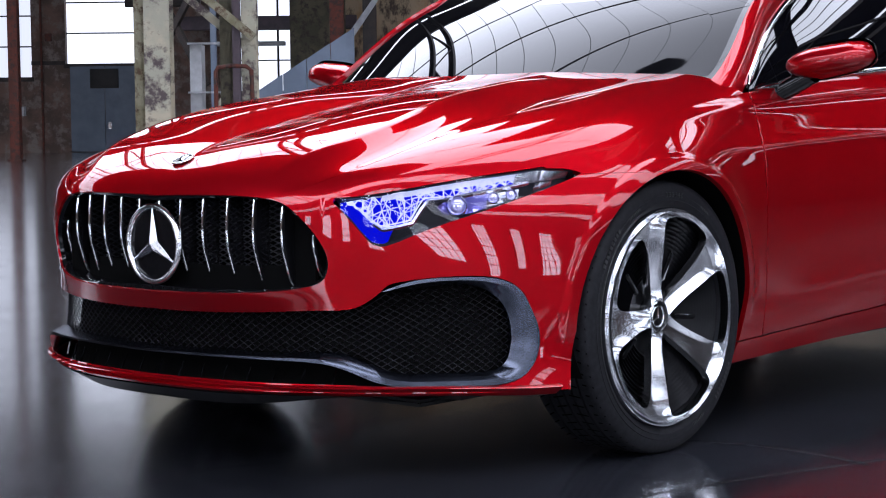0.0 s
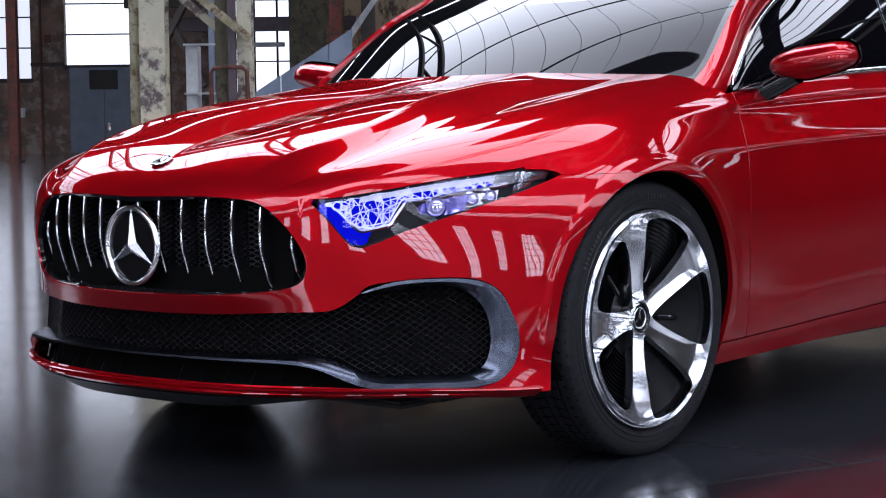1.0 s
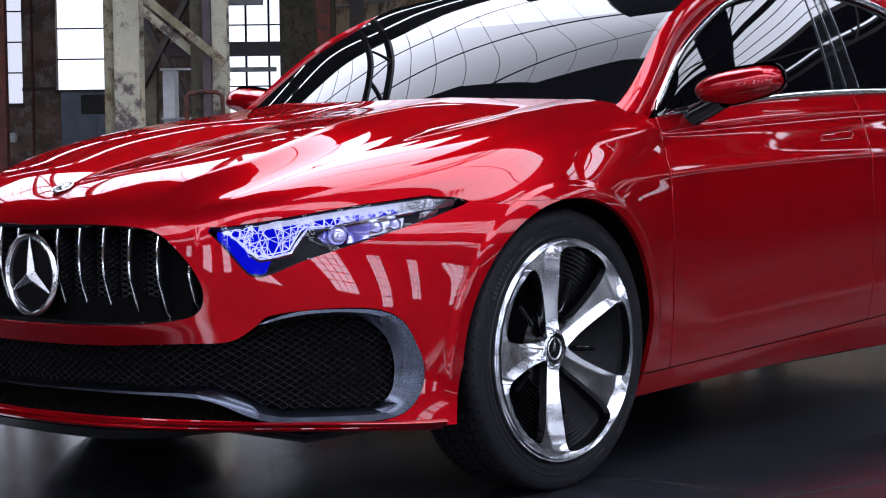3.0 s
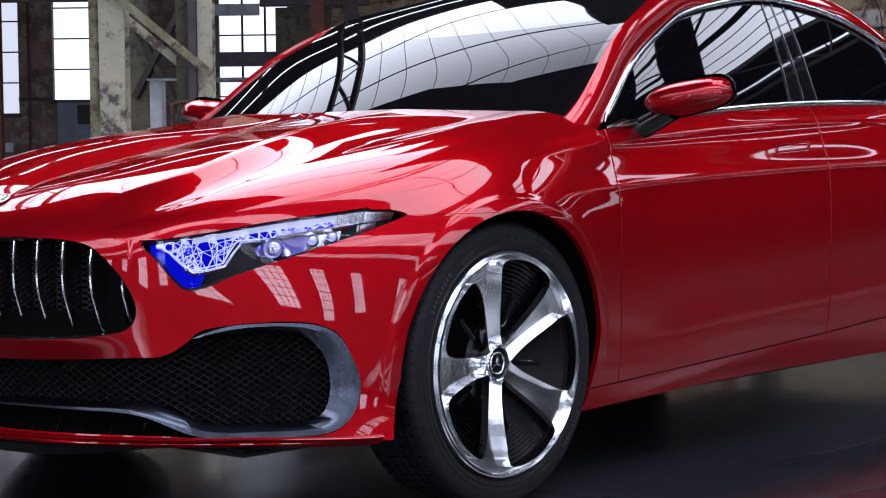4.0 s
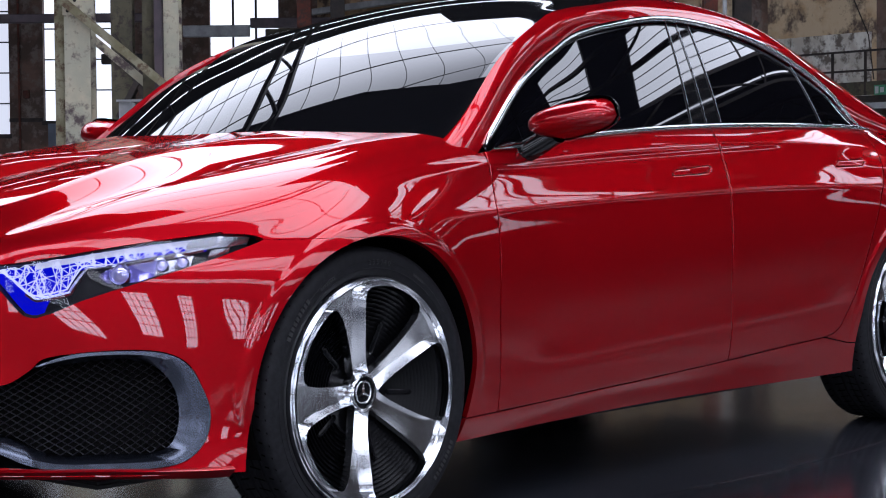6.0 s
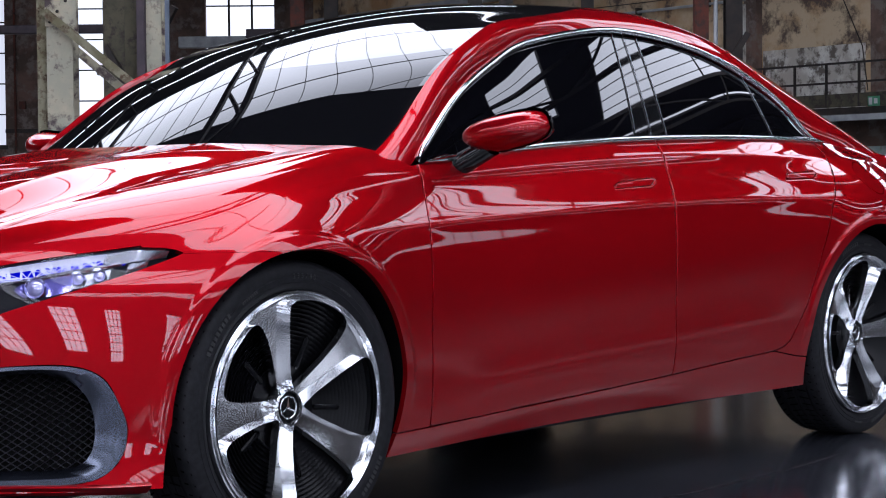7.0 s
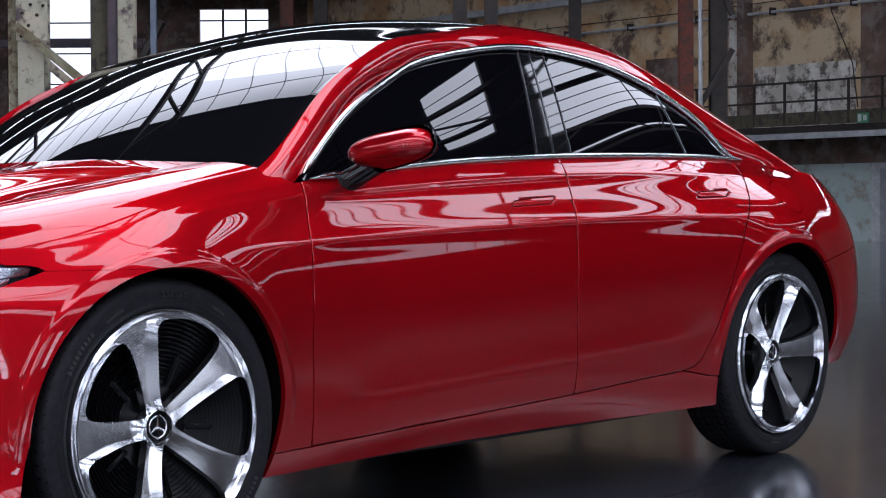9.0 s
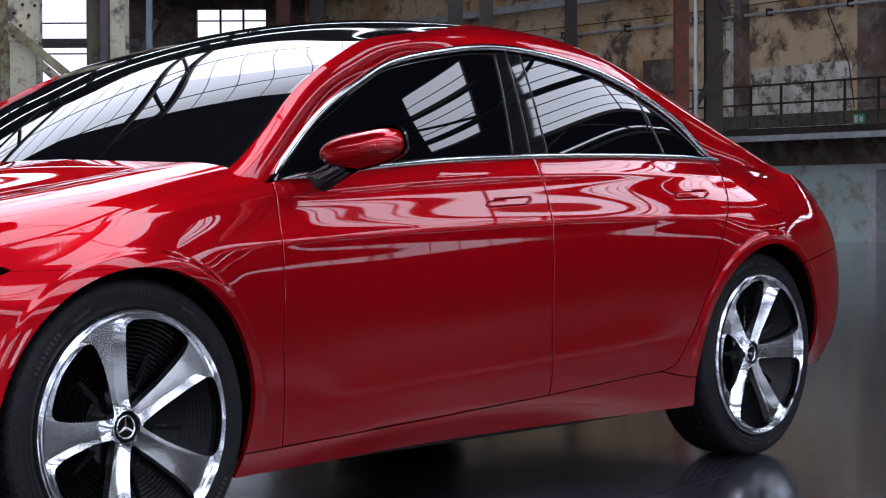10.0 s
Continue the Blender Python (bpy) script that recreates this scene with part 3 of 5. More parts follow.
def wire_net(bm, point, dist, u0, u1, v0, v1, pu, pv, r, slack=0.0):
    """Expanded metal: rows of waves that meet at their crests. point(u, v) gives the place."""
    n, rows = int((u1 - u0) / pu * 2) + 2, int((v1 - v0) / pv) + 1
    runs = []
    for j in range(rows):
        for k in (0, 1):
            i = np.arange(n)
            v = v0 + j * pv + k * pv / 2 + np.where((i + k) % 2 == 0, -pv / 4, pv / 4)
            runs.append(np.stack([u0 + i * pu / 2, v], 1))
    flat = np.concatenate(runs)
    inside = (dist(np.stack([np.abs(flat[:, 0]), flat[:, 1]], 1)) < slack).reshape(len(runs), n)
    for uv, ok in zip(runs, inside):
        run = []
        for (u, v), o in zip(uv, ok):
            if o:
                run.append(point(u, v))
            else:
                if len(run) > 1:
                    ribbon(bm, run, r)
                run = []
        if len(run) > 1:
            ribbon(bm, run, r)


def ribbon(bm, pts, r):
    """A thin bar of triangular section along points."""
    rows = []
    for p in pts:
        p = Vector(p)
        rows.append([bm.verts.new(p + Vector(o)) for o in ((-r * 1.3, -r * .9, r * .2), (r, r * .6, -r), (r * 1.2, .4 * r, r))])
    for a, b in zip(rows, rows[1:]):
        for k in range(3):
            bm.faces.new((a[k], a[(k + 1) % 3], b[(k + 1) % 3], b[k]))


bm = bmesh.new()
wire_net(bm, lambda u, v: (BARS_X(u) + .05, u, v), poly_dist(shut(G_YZ)), -.53, .53, .44, .685, .030, .0135, .0016)
part("grille_mesh", bm, GRILLE_MESH, grille, "fine black mesh")
for k in range(-6, 7):
    y = k * .0765
    zs = np.linspace(.43, .69, 120)
    zs = zs[poly_dist(shut(G_YZ))(np.stack([np.full(120, abs(y * 1.02)), zs], 1)) < 0]
    if len(zs) < 10:
        continue
    lo, hi = zs[0] + .004, zs[-1] - .004
    x = BARS_X(y)
    path = [(x + .006, hi), (x + .002, .635), (x, .600), (x + .001, .570), (x + .005, .548), (x + .018, .505), (x + .029, .475), (x + .040, lo)]
    path = [(a, b) for a, b in path if lo <= b <= hi]
    bm = bmesh.new()
    rows = []
    for a, z in path:
        wide = .0034 if z > .556 else .0025
        rows.append([bm.verts.new((a + .003 - wide * math.cos(k), y + .0022 + wide * math.sin(k), z)) for k in (-1.45, -.75, 0, .75, 1.45)])
    for a, b in zip(rows, rows[1:]):
        for i in range(4):
            bm.faces.new((a[i], a[i + 1], b[i + 1], b[i]))
    blade = bmesh.new()
    rows = []
    for a, z in path:
        rows.append([blade.verts.new((a + o, y + p, z)) for o, p in ((.003, -.008), (.003, .008), (.05, .006), (.05, -.006))])
    for a, b in zip(rows, rows[1:]):
        for i in range(4):
            blade.faces.new((a[i], a[(i + 1) % 4], b[(i + 1) % 4], b[i]))
    ob = part("grille_bar", blade, BLACK_GLOSS, grille)
    part("bar_edge", bm, CHROME, ob, "bright metal edge strip", True, 70)
# frame round the opening
bm = bmesh.new()
loop = [on_body(s, z, -.006) for s, z in fine(GRILLE, 5)]
loop = loop + [Vector((p.x, -p.y, p.z)) for p in loop[::-1]][1:-1]
rows = []
for i, p in enumerate(loop):
    c = Vector((p.x, 0, .565))
    t_in = (c - p).normalized()
    t_in.x = 0
    rows.append([bm.verts.new(p), bm.verts.new(p + t_in * .012 + Vector((.004, 0, 0))), bm.verts.new(p + t_in * .016 + Vector((.07, 0, 0)))])
for a, b in zip(rows, rows[1:] + rows[:1]):
    for k in range(2):
        bm.faces.new((a[k], a[k + 1], b[k + 1], b[k]))
part("grille_frame", bm, BLACK_GLOSS, grille, smooth=True)


def emblem(at, radius, parent, mat_ring, mat_back, turn=Matrix.Identity(4)):
    """A bright ring with three ridged arms on a dark disc; it faces -x before turning."""
    place = Matrix.Translation(at) @ turn
    bm = bmesh.new()
    n = 64
    prof = [(-.09, .02), (-.08, -.05), (-.02, -.075), (.03, -.05), (.05, .02)]
    rings = []
    for j in range(n):
        a = 2 * math.pi * j / n
        rings.append([bm.verts.new(place @ Vector((d * radius * 1.1, math.cos(a) * radius * (1 + r - .05), math.sin(a) * radius * (1 + r - .05)))) for r, d in prof])
    for a, b in zip(rings, rings[1:] + rings[:1]):
        for k in range(4):
            bm.faces.new((a[k], a[k + 1], b[k + 1], b[k]))
    ring = part("emblem_ring", bm, mat_ring, parent, "bright metal ring emblem", True, 60)
    bm = bmesh.new()
    mid = bm.verts.new(place @ Vector((-.13 * radius, 0, 0)))
    outer, inner = [], []
    for j in range(3):
        a = math.pi / 2 + j * 2 * math.pi / 3
        outer.append(bm.verts.new(place @ Vector((-.02 * radius, math.cos(a) * radius * .93, math.sin(a) * radius * .93))))
        b = a + math.pi / 3
        inner.append(bm.verts.new(place @ Vector((-.0 * radius, math.cos(b) * radius * .17, math.sin(b) * radius * .17))))
    for j in range(3):
        bm.faces.new((mid, outer[j], inner[j]))
        bm.faces.new((mid, inner[j], outer[(j + 1) % 3]))
    part("emblem_star", bm, mat_ring, ring)
    bm = bmesh.new()
    vs = [bm.verts.new(place @ Vector((.03 * radius, math.cos(2 * math.pi * j / 40) * radius * .95, math.sin(2 * math.pi * j / 40) * radius * .95))) for j in range(40)]
    bm.faces.new(vs)
    part("emblem_disc", bm, mat_back, ring)
    return ring


emblem((-.935, 0, .557), .100, grille, BRIGHT, BLACK_GLOSS)
emblem((-.836, 0, .763), .029, car, BRIGHT, BLACK_GLOSS, pose(0, 0, 0, 0, 67, 0))

# ---- lower intake: dark box, wire mesh, satin blade, splitter fins
bm = bmesh.new()
zs = (.205, .30, .40, .51)
rows = [[bm.verts.new(on_body(s, z, -.062)) for z in zs] for s in np.linspace(-1.09, 1.09, 64)]
for a, b in zip(rows, rows[1:]):
    for k in range(len(zs) - 1):
        bm.faces.new((a[k], b[k], b[k + 1], a[k + 1]))
intake = part("lower_intake", bm, VOID, car, "black lower air intake")
BLADE = [(0, .291, .308), (.25, .293, .311), (.41, .293, .313), (.53, .282, .315), (.60, .254, .290), (.655, .239, .271), (.72, .236, .268), (.80, .236, .268)]
BLADE_END = [(.945, .241, .895, .271), (.993, .266, .930, .288), (1.018, .304, .944, .322), (1.019, .356, .945, .356), (.997, .404, .935, .40), (.968, .450, .915, .432), (.922, .478, .878, .459), (.80, .487, .79, .469), (.715, .480, .715, .461), (.640, .457, .655, .455)]
inner_line = fine([(a, c) for a, b, c in BLADE] + [(c, d) for a, b, c, d in BLADE_END], 6)
outer_line = fine([(a, b) for a, b, c in BLADE] + [(a, b) for a, b, c, d in BLADE_END], 6)
MESH_AREA = inner_line + [(.615, .44), (.57, .418), (.49, .410), (.34, .403), (0, .397)]
mesh_dist = poly_dist(MESH_AREA + [(-a, b) for a, b in MESH_AREA[::-1]])
bm = bmesh.new()
wire_net(bm, lambda u, v: on_body(u, v, -.014 - .018 * float(smooth01((abs(u) - .45) / .25))), mesh_dist, -.98, .98, .265, .48, .026, .0150, .0014, .004)
part("intake_mesh", bm, MESH, intake, "black diamond wire mesh")
for sgn in (1, -1):
    bm = bmesh.new()
    rows = []
    m = len(outer_line)
    for i in range(m):
        (so, zo), (si, zi) = outer_line[i], inner_line[i]
        front = 1 - smooth01((so - .5) / .15)
        mid_s, mid_z = so * .62 + si * .38, zo * .62 + zi * .38
        deep = -.045
        pts = [on_body(sgn * so, zo, -.012), on_body(sgn * so, zo, .004 + .022 * front), on_body(sgn * mid_s, mid_z, .006 + .020 * front), on_body(sgn * si, zi, -.016 + .014 * front), on_body(sgn * si, zi, deep)]
        rows.append([bm.verts.new(p) for p in pts])
    for a, b in zip(rows, rows[1:]):
        for k in range(4):
            bm.faces.new((a[k], a[k + 1], b[k + 1], b[k]))
    part("intake_blade", bm, SATIN, intake, "satin grey metal intake surround", True, 50)
for s in np.linspace(-.52, .52, 15):
    bm = bmesh.new()
    bar(bm, on_body(s, .246, -.03), on_body(s, .280, -.03), .004, .003)
    part("splitter_fin", bm, BLACK_GLOSS, intake)
bm = bmesh.new()
rows = []
for s in np.linspace(-1.08, 1.08, 90):
    z = .238 - .011 * smooth01((abs(s) - .7) / .4)
    e = on_body(s, z, 0)
    o = on_body(s, z, .05) - e
    o.z = 0
    o.normalize()
    rows.append([bm.verts.new(e + o * k + Vector((0, 0, h))) for k, h in ((.001, .002), (.013, .000), (.016, -.003), (.006, -.011), (-.016, -.024), (-.05, -.030 - .014 * (1 - smooth01((abs(s) - .95) / .12))))])
for a, b in zip(rows, rows[1:]):
    for k in range(4):
        bm.faces.new((a[k], b[k], b[k + 1], a[k + 1]))
part("front_splitter", bm, PAINT, car, "thin red lip under the bumper", True, 60)
bm = bmesh.new()
rows = []
for s in np.linspace(-1.08, 1.08, 70):
    z = .224 - .011 * smooth01((abs(s) - .7) / .4)
    e, o = on_body(s, z, 0), on_body(s, z, -.05) - on_body(s, z, 0)
    rows.append([bm.verts.new(p) for p in (e + o * .3 + Vector((0, 0, -.004)), e + o * 1.4 + Vector((0, 0, -.002)), Vector(((e + o * 3).x + .10, e.y * .62, .212)), Vector((-.40, e.y * .6, .205)))])
for a, c in zip(rows, rows[1:]):
    for k in range(3):
        bm.faces.new((a[k], c[k], c[k + 1], a[k + 1]))
part("under_tray", bm, BLACK_MATT, car, "black tray under the nose", True)

# ---- head lamps
LENS = bpy.data.materials.new("lamp_cover")
LENS.use_nodes = True
n, l = LENS.node_tree.nodes, LENS.node_tree.links
n.remove(n["Principled BSDF"])
mixn, tr, gl, fr = n.new("ShaderNodeMixShader"), n.new("ShaderNodeBsdfTransparent"), n.new("ShaderNodeBsdfGlossy"), n.new("ShaderNodeFresnel")
fr.inputs["IOR"].default_value, gl.inputs["Roughness"].default_value = 1.36, .01
l.new(fr.outputs["Fac"], mixn.inputs["Fac"])
l.new(tr.outputs["BSDF"], mixn.inputs[1])
l.new(gl.outputs["BSDF"], mixn.inputs[2])
l.new(mixn.outputs["Shader"], n["Material Output"].inputs["Surface"])
BLUE = glow("blue_lamp_light", (.010, .010, .90), 1.1)
WHITE_L = glow("white_lamp_light", (.74, .76, 1.0), 2.2)
SILVER = material("lamp_silver", (.78, .79, .90), .22, 1.0)
LENS_BALL = material("lens_glass", (.55, .53, .90), .05, .7, 1.0)


def lamp_z(s):
    """Lower and upper edge of the lamp opening at girth s."""
    lo = np.interp(s, [.535, .59, .645, .672, .715, .779, .85, .92, .984, 1.06, 1.15], [.664, .617, .567, .561, .572, .596, .618, .639, .660, .686, .7195])
    j = np.searchsorted(S_AT, s)
    return lo, min(np.interp(s, [.53, 1.0, 1.05, 1.10, 1.128, 1.15], [1, .78, .7345, .7325, .728, .7205]), top_edge[min(j, NS - 1), 2] - .002)


def lamp_sheet(bm, a, b, f0, f1, lift0, lift1, sgn, n=24, m=6):
    """A sheet in the lamp from girth a to b, between fractions f0 and f1 of its height."""
    rows = []
    for s in np.linspace(a, b, n):
        lo, hi = lamp_z(s)
        g0, g1 = (f(s) if callable(f) else f for f in (f0, f1))
        rows.append([bm.verts.new(on_body(sgn * s, lo + (hi - lo) * (g0 + (g1 - g0) * k), lift0 + (lift1 - lift0) * k)) for k in np.linspace(0, 1, m)])
    for p, r in zip(rows, rows[1:]):
        for k in range(m - 1):
            bm.faces.new((p[k], r[k], r[k + 1], p[k + 1]))


LAMP_BLACK = material("lamp_black", (.006, .006, .010), .45, spec=.3)
VIOLET = material("violet_lens_glass", (.34, .30, .95), .10, .6, 1.0)
GUIDE = glow("white_light_guide", (.74, .75, 1.0), 1.3)
rnd = random.Random(4)
for sgn in (1, -1):
    bm = bmesh.new()
    lamp_sheet(bm, .537, 1.146, 0, 1, -.001, -.001, sgn, 60, 8)
    lamp = part("head_lamp", bm, LENS, car, "clear head lamp glowing blue and white inside", True)
    lamp.visible_shadow = False
    bm = bmesh.new()
    lamp_sheet(bm, .537, 1.146, 0, 1, -.055, -.045, sgn, 40, 6)
    for f0, f1, l0, l1 in ((0, .0, -.003, -.056), (1, 1, -.046, -.003)):
        lamp_sheet(bm, .537, 1.146, f0, f1, l0, l1, sgn, 40, 3)
    lamp_sheet(bm, .537, 1.146, 0, .05, -.003, -.006, sgn, 40, 2)
    lamp_sheet(bm, .537, 1.146, .975, 1, -.005, -.003, sgn, 40, 2)
    part("lamp_housing", bm, LAMP_BLACK, lamp)
    bm = bmesh.new()
    edge = lambda s: np.interp(s, [.545, .60, .665, .692, .712, .75, .776, .84, 1.04], [.10, .06, .05, .06, .30, .33, .74, .70, .72])
    lamp_sheet(bm, .545, 1.03, edge, .97, -.046, -.034, sgn, 60, 4)
    part("blue_reflector", bm, BLUE, lamp, "blue glowing reflector")
    # the bright web of thin struts
    low = lambda s: np.interp(s, [.565, .675, .750, .776, .845, 1.06], [.74, .38, .33, .77, .67, .74])

    def at(p, deep=-.026):
        lo, hi = lamp_z(p[0])
        return on_body(sgn * p[0], lo + (hi - lo) * p[1], deep)
    pts = [(s, low(s) + (.985 - low(s)) * f) for s in np.linspace(.572, .772, 12) for f in (0, .28, .52, .76, 1)]
    pts += [(s, low(s) + (.98 - low(s)) * f) for s in np.linspace(.785, 1.06, 24) for f in (0, .5, 1)]
    pts = [(s + rnd.uniform(-.007, .007), f + rnd.uniform(-.04, .02)) for s, f in pts]
    places = [at(p, -.022 + rnd.uniform(-.006, .006)) for p in pts]
    bm = bmesh.new()
    for i, a in enumerate(places):
        near = sorted(range(len(places)), key=lambda j: (places[j] - a).length)[1:7]
        for j in near:
            if j > i or rnd.random() < .15:
                tube(bm, [a, places[j]], .0007 if rnd.random() < .7 else .0011, 4)
    part("light_web", bm, WHITE_L, lamp, "white glowing web of fine struts")
    bm = bmesh.new()
    lamp_sheet(bm, .66, 1.105, .885, .972, -.030, -.012, sgn, 40, 3)
    part("light_guide", bm, GUIDE, lamp, "glowing white light guide along the top")
    # silver bracket under the web, with a fine lit edge
    for nm, mat, chain, w_, deep in (("lamp_bracket", SILVER, [(.650, .435), (.679, .315), (.757, .255), (.790, .66), (.845, .60), (.90, .62), (1.02, .60)], .0058, -.020), ("day_light", WHITE_L, [(.585, .70), (.672, .395), (.751, .345), (.777, .75), (.83, .69)], .0013, -.014)):
        bm = bmesh.new()
        run = []
        for (s0, f0), (s1, f1) in zip(chain, chain[1:]):
            run += [at((s0 + (s1 - s0) * k, f0 + (f1 - f0) * k), deep) for k in np.linspace(0, 1, 8)[:-1]]
        run.append(at(chain[-1], deep))
        tube(bm, run, w_, 6)
        part(nm, bm, mat, lamp, "silver bezel bracket" if mat is SILVER else "fine white daytime light line", True)
    # projector pod: violet glass shroud, one large and two small lenses
    bm = bmesh.new()
    lamp_sheet(bm, .820, .935, lambda s: np.interp(s, [.82, .84, .90, .935], [.46, .24, .10, .14]), lambda s: np.interp(s, [.82, .84, .935], [.50, .60, .56]), -.034, -.026, sgn, 20, 4)
    part("projector_shroud", bm, VIOLET, lamp, "violet glass shroud", True)
    bm = bmesh.new()
    lamp_sheet(bm, .925, 1.005, .18, .52, -.036, -.030, sgn, 14, 3)
    part("lens_carrier", bm, SILVER, lamp)
    for s, f, r in ((.862, .37, .021), (.945, .36, .012), (.985, .30, .0115)):
        c = at((s, f), -.016)
        dirn = (on_body(sgn * s, .62, .1) - on_body(sgn * s, .62, 0)).normalized()
        dirn = (dirn + Vector((-.5, 0, 0))).normalized()
        m = Matrix.Translation(c - dirn * .004) @ dirn.to_track_quat("-Y", "Z").to_matrix().to_4x4()
        bm = bmesh.new()
        lathe(bm, [(r * 1.18, .014), (r * 1.18, -.006), (r * 1.05, -.009), (r * .98, -.002)], 32, m)
        ring = part("projector_ring", bm, SILVER, lamp, smooth=True)
        bm = bmesh.new()
        lathe(bm, [(r * math.cos(k), -.002 - r * .45 * math.sin(k)) for k in np.linspace(0, 1.5, 7)], 32, m)
        part("projector_lens", bm, LENS_BALL, ring, "glass projector lens", True)
    bm = bmesh.new()
    lamp_sheet(bm, 1.035, 1.075, .16, .46, -.022, -.012, sgn, 12, 3)
    lamp_sheet(bm, .985, 1.112, .58, .93, -.020, -.007, sgn, 20, 3)
    part("lamp_trim", bm, SILVER, lamp)

# ---- door mirrors
for sgn in (1, -1):
    base = Vector((.705, -.945, 1.002))
    for nm, mat, sx, cut in (("mirror_shell", PAINT, 1.0, 0), ("mirror_cap", BLACK_GLOSS, 1.0, 1)):
        bm = bmesh.new()
        rows = []
        for i in range(25):
            u = -1 + 2 * i / 24
            e = math.sqrt(max(0, 1 - abs(u) ** (4.5 if u > 0 else 2.3)))
            row = []
            for j in range(25):
                a = math.pi * (j / 24) + math.pi / 2
                fx, fz = math.cos(a), math.sin(a)
                fz = math.copysign(abs(fz) ** .85, fz)
                tall = (1.04 + .10 * u) if fz > 0 else (.98 - .34 * max(0, u + .15))
                if cut:
                    row.append(bm.verts.new(base + Vector((.012 - .040 * fx * e, -.136 * u - .003, .050 * fz * e * tall * (1.09 if fz > 0 else 1.0) + .010 * u))))
                else:
                    row.append(bm.verts.new(base + Vector((.092 * fx * e * (1 - .22 * u) + .012, -.132 * u, .047 * fz * e * tall + .010 * u))))
            rows.append(row)
        for a, b in zip(rows, rows[1:]):
            for k in range(24):
                bm.faces.new((a[k], a[k + 1], b[k + 1], b[k]))
        bmesh.ops.remove_doubles(bm, verts=bm.verts, dist=.0004)
        for v in bm.verts:
            v.co.y *= sgn
        if not cut:
            mirror = part("door_mirror", bm, mat, car, "red door mirror with a black arm", True, 70)
        else:
            part("mirror_cap", bm, mat, mirror, "gloss black mirror back", True, 70)
    bm = bmesh.new()
    a, b = Vector((.685, -.78, .912)), Vector((.715, -.885, .968))
    rows = []
    for k in np.linspace(0, 1, 6):
        p = a.lerp(b, k)
        wx, wz = .036 - .004 * k, .028 - .004 * k
        rows.append([bm.verts.new(p + Vector((wx * math.cos(t) * 1.0, wz * .5 * math.sin(t), wz * math.sin(t)))) for t in np.linspace(0, 2 * math.pi, 12, endpoint=False)])
    for r0, r1 in zip(rows, rows[1:]):
        for k in range(12):
            bm.faces.new((r0[k], r0[(k + 1) % 12], r1[(k + 1) % 12], r1[k]))
    for v in bm.verts:
        v.co.y *= sgn
    part("mirror_arm", bm, BLACK_GLOSS, mirror, "gloss black arm", True)

# ---- tail lamps, wheel housings, floor pan, cabin
TAIL = material("red_lamp_glass", (.35, .01, .008), .08, 0, 1.0)
for sgn in (1, -1):
    bm = bmesh.new()
    rows = [[bm.verts.new(on_body(sgn * s, z, .003)) for z in (.86, .885, .91, .935, .95)] for s in np.linspace(knot[13] - .10, knot[13] + .5, 20)]
    for a, b in zip(rows, rows[1:]):
        for k in range(4):
            bm.faces.new((a[k], b[k], b[k + 1], a[k + 1]))
    part("tail_lamp", bm, TAIL, car, "red tail lamp glass", True)
    for x0, r in ARCH:
        bm = bmesh.new()
        near_x = np.abs(side[:, :, 0] - x0) < .5
        sx, sy, sz = (side[:, :, k][near_x] for k in range(3))
        rows = []
        for a in np.linspace(radians(-18), radians(198), 110):
            c_, s_ = math.cos(a), math.sin(a)
            y = sy[np.argmin((sx - x0 - r * c_) ** 2 + (sz - HUB_Z - r * s_) ** 2)] + .009
            rows.append([bm.verts.new((x0 + k * c_, sgn * w_, HUB_Z + k * s_)) for k, w_ in ((r + .004, y), (r + .014, -.70), (r + .01, -.52), (.05, -.50))])
        for a, c in zip(rows, rows[1:]):
            for k in range(3):
                bm.faces.new((a[k], a[k + 1], c[k + 1], c[k]))
        part("wheel_housing", bm, VOID, car, smooth=True)
bm = bmesh.new()
pan = [(-.46, .58), (.43, .58), (.47, .68), (2.26, .68), (2.30, .58), (3.4, .58)]
pan += [(a, -b) for a, b in pan[::-1]]
low, high = ([bm.verts.new((a, b, z)) for a, b in pan] for z in (.165, .19))
bm.faces.new(low)
bm.faces.new(high[::-1])
for k in range(len(pan)):
    bm.faces.new((low[k - 1], low[k], high[k], high[k - 1]))
part("floor_pan", bm, BLACK_MATT, car)
# slab added under the nose to keep the bright hall out of floor reflections
bm = bmesh.new()
box(bm, (-.52, -.50, .146), (.40, .50, .164))
bmesh.ops.bevel(bm, geom=bm.edges[:], offset=.008, segments=2, affect="EDGES")
part("underbody_blocker", bm, BLACK_MATT, car)
CABIN = material("dark_leather", (.02, .018, .018), .6)
for nm, boxes_ in [("front_seat", [((1.15, y - .26, .45), (1.65, y + .26, .62)), ((1.55, y - .25, .60), (1.72, y + .25, 1.10)), ((1.62, y - .12, 1.09), (1.72, y + .12, 1.25))]) for y in (-.38, .38)] + [("dashboard", [((.45, -.70, .80), (.85, .70, .935))]), ("rear_seat", [((2.25, -.6, .5), (2.5, .6, 1.05))])]:
    bm = bmesh.new()
    for lo, hi in boxes_:
        box(bm, lo, hi)
    bmesh.ops.bevel(bm, geom=bm.edges[:], offset=.03, segments=2, affect="EDGES")
    part(nm, bm, CABIN, car, "", True)

# ---- wheels
TREAD_N = 72


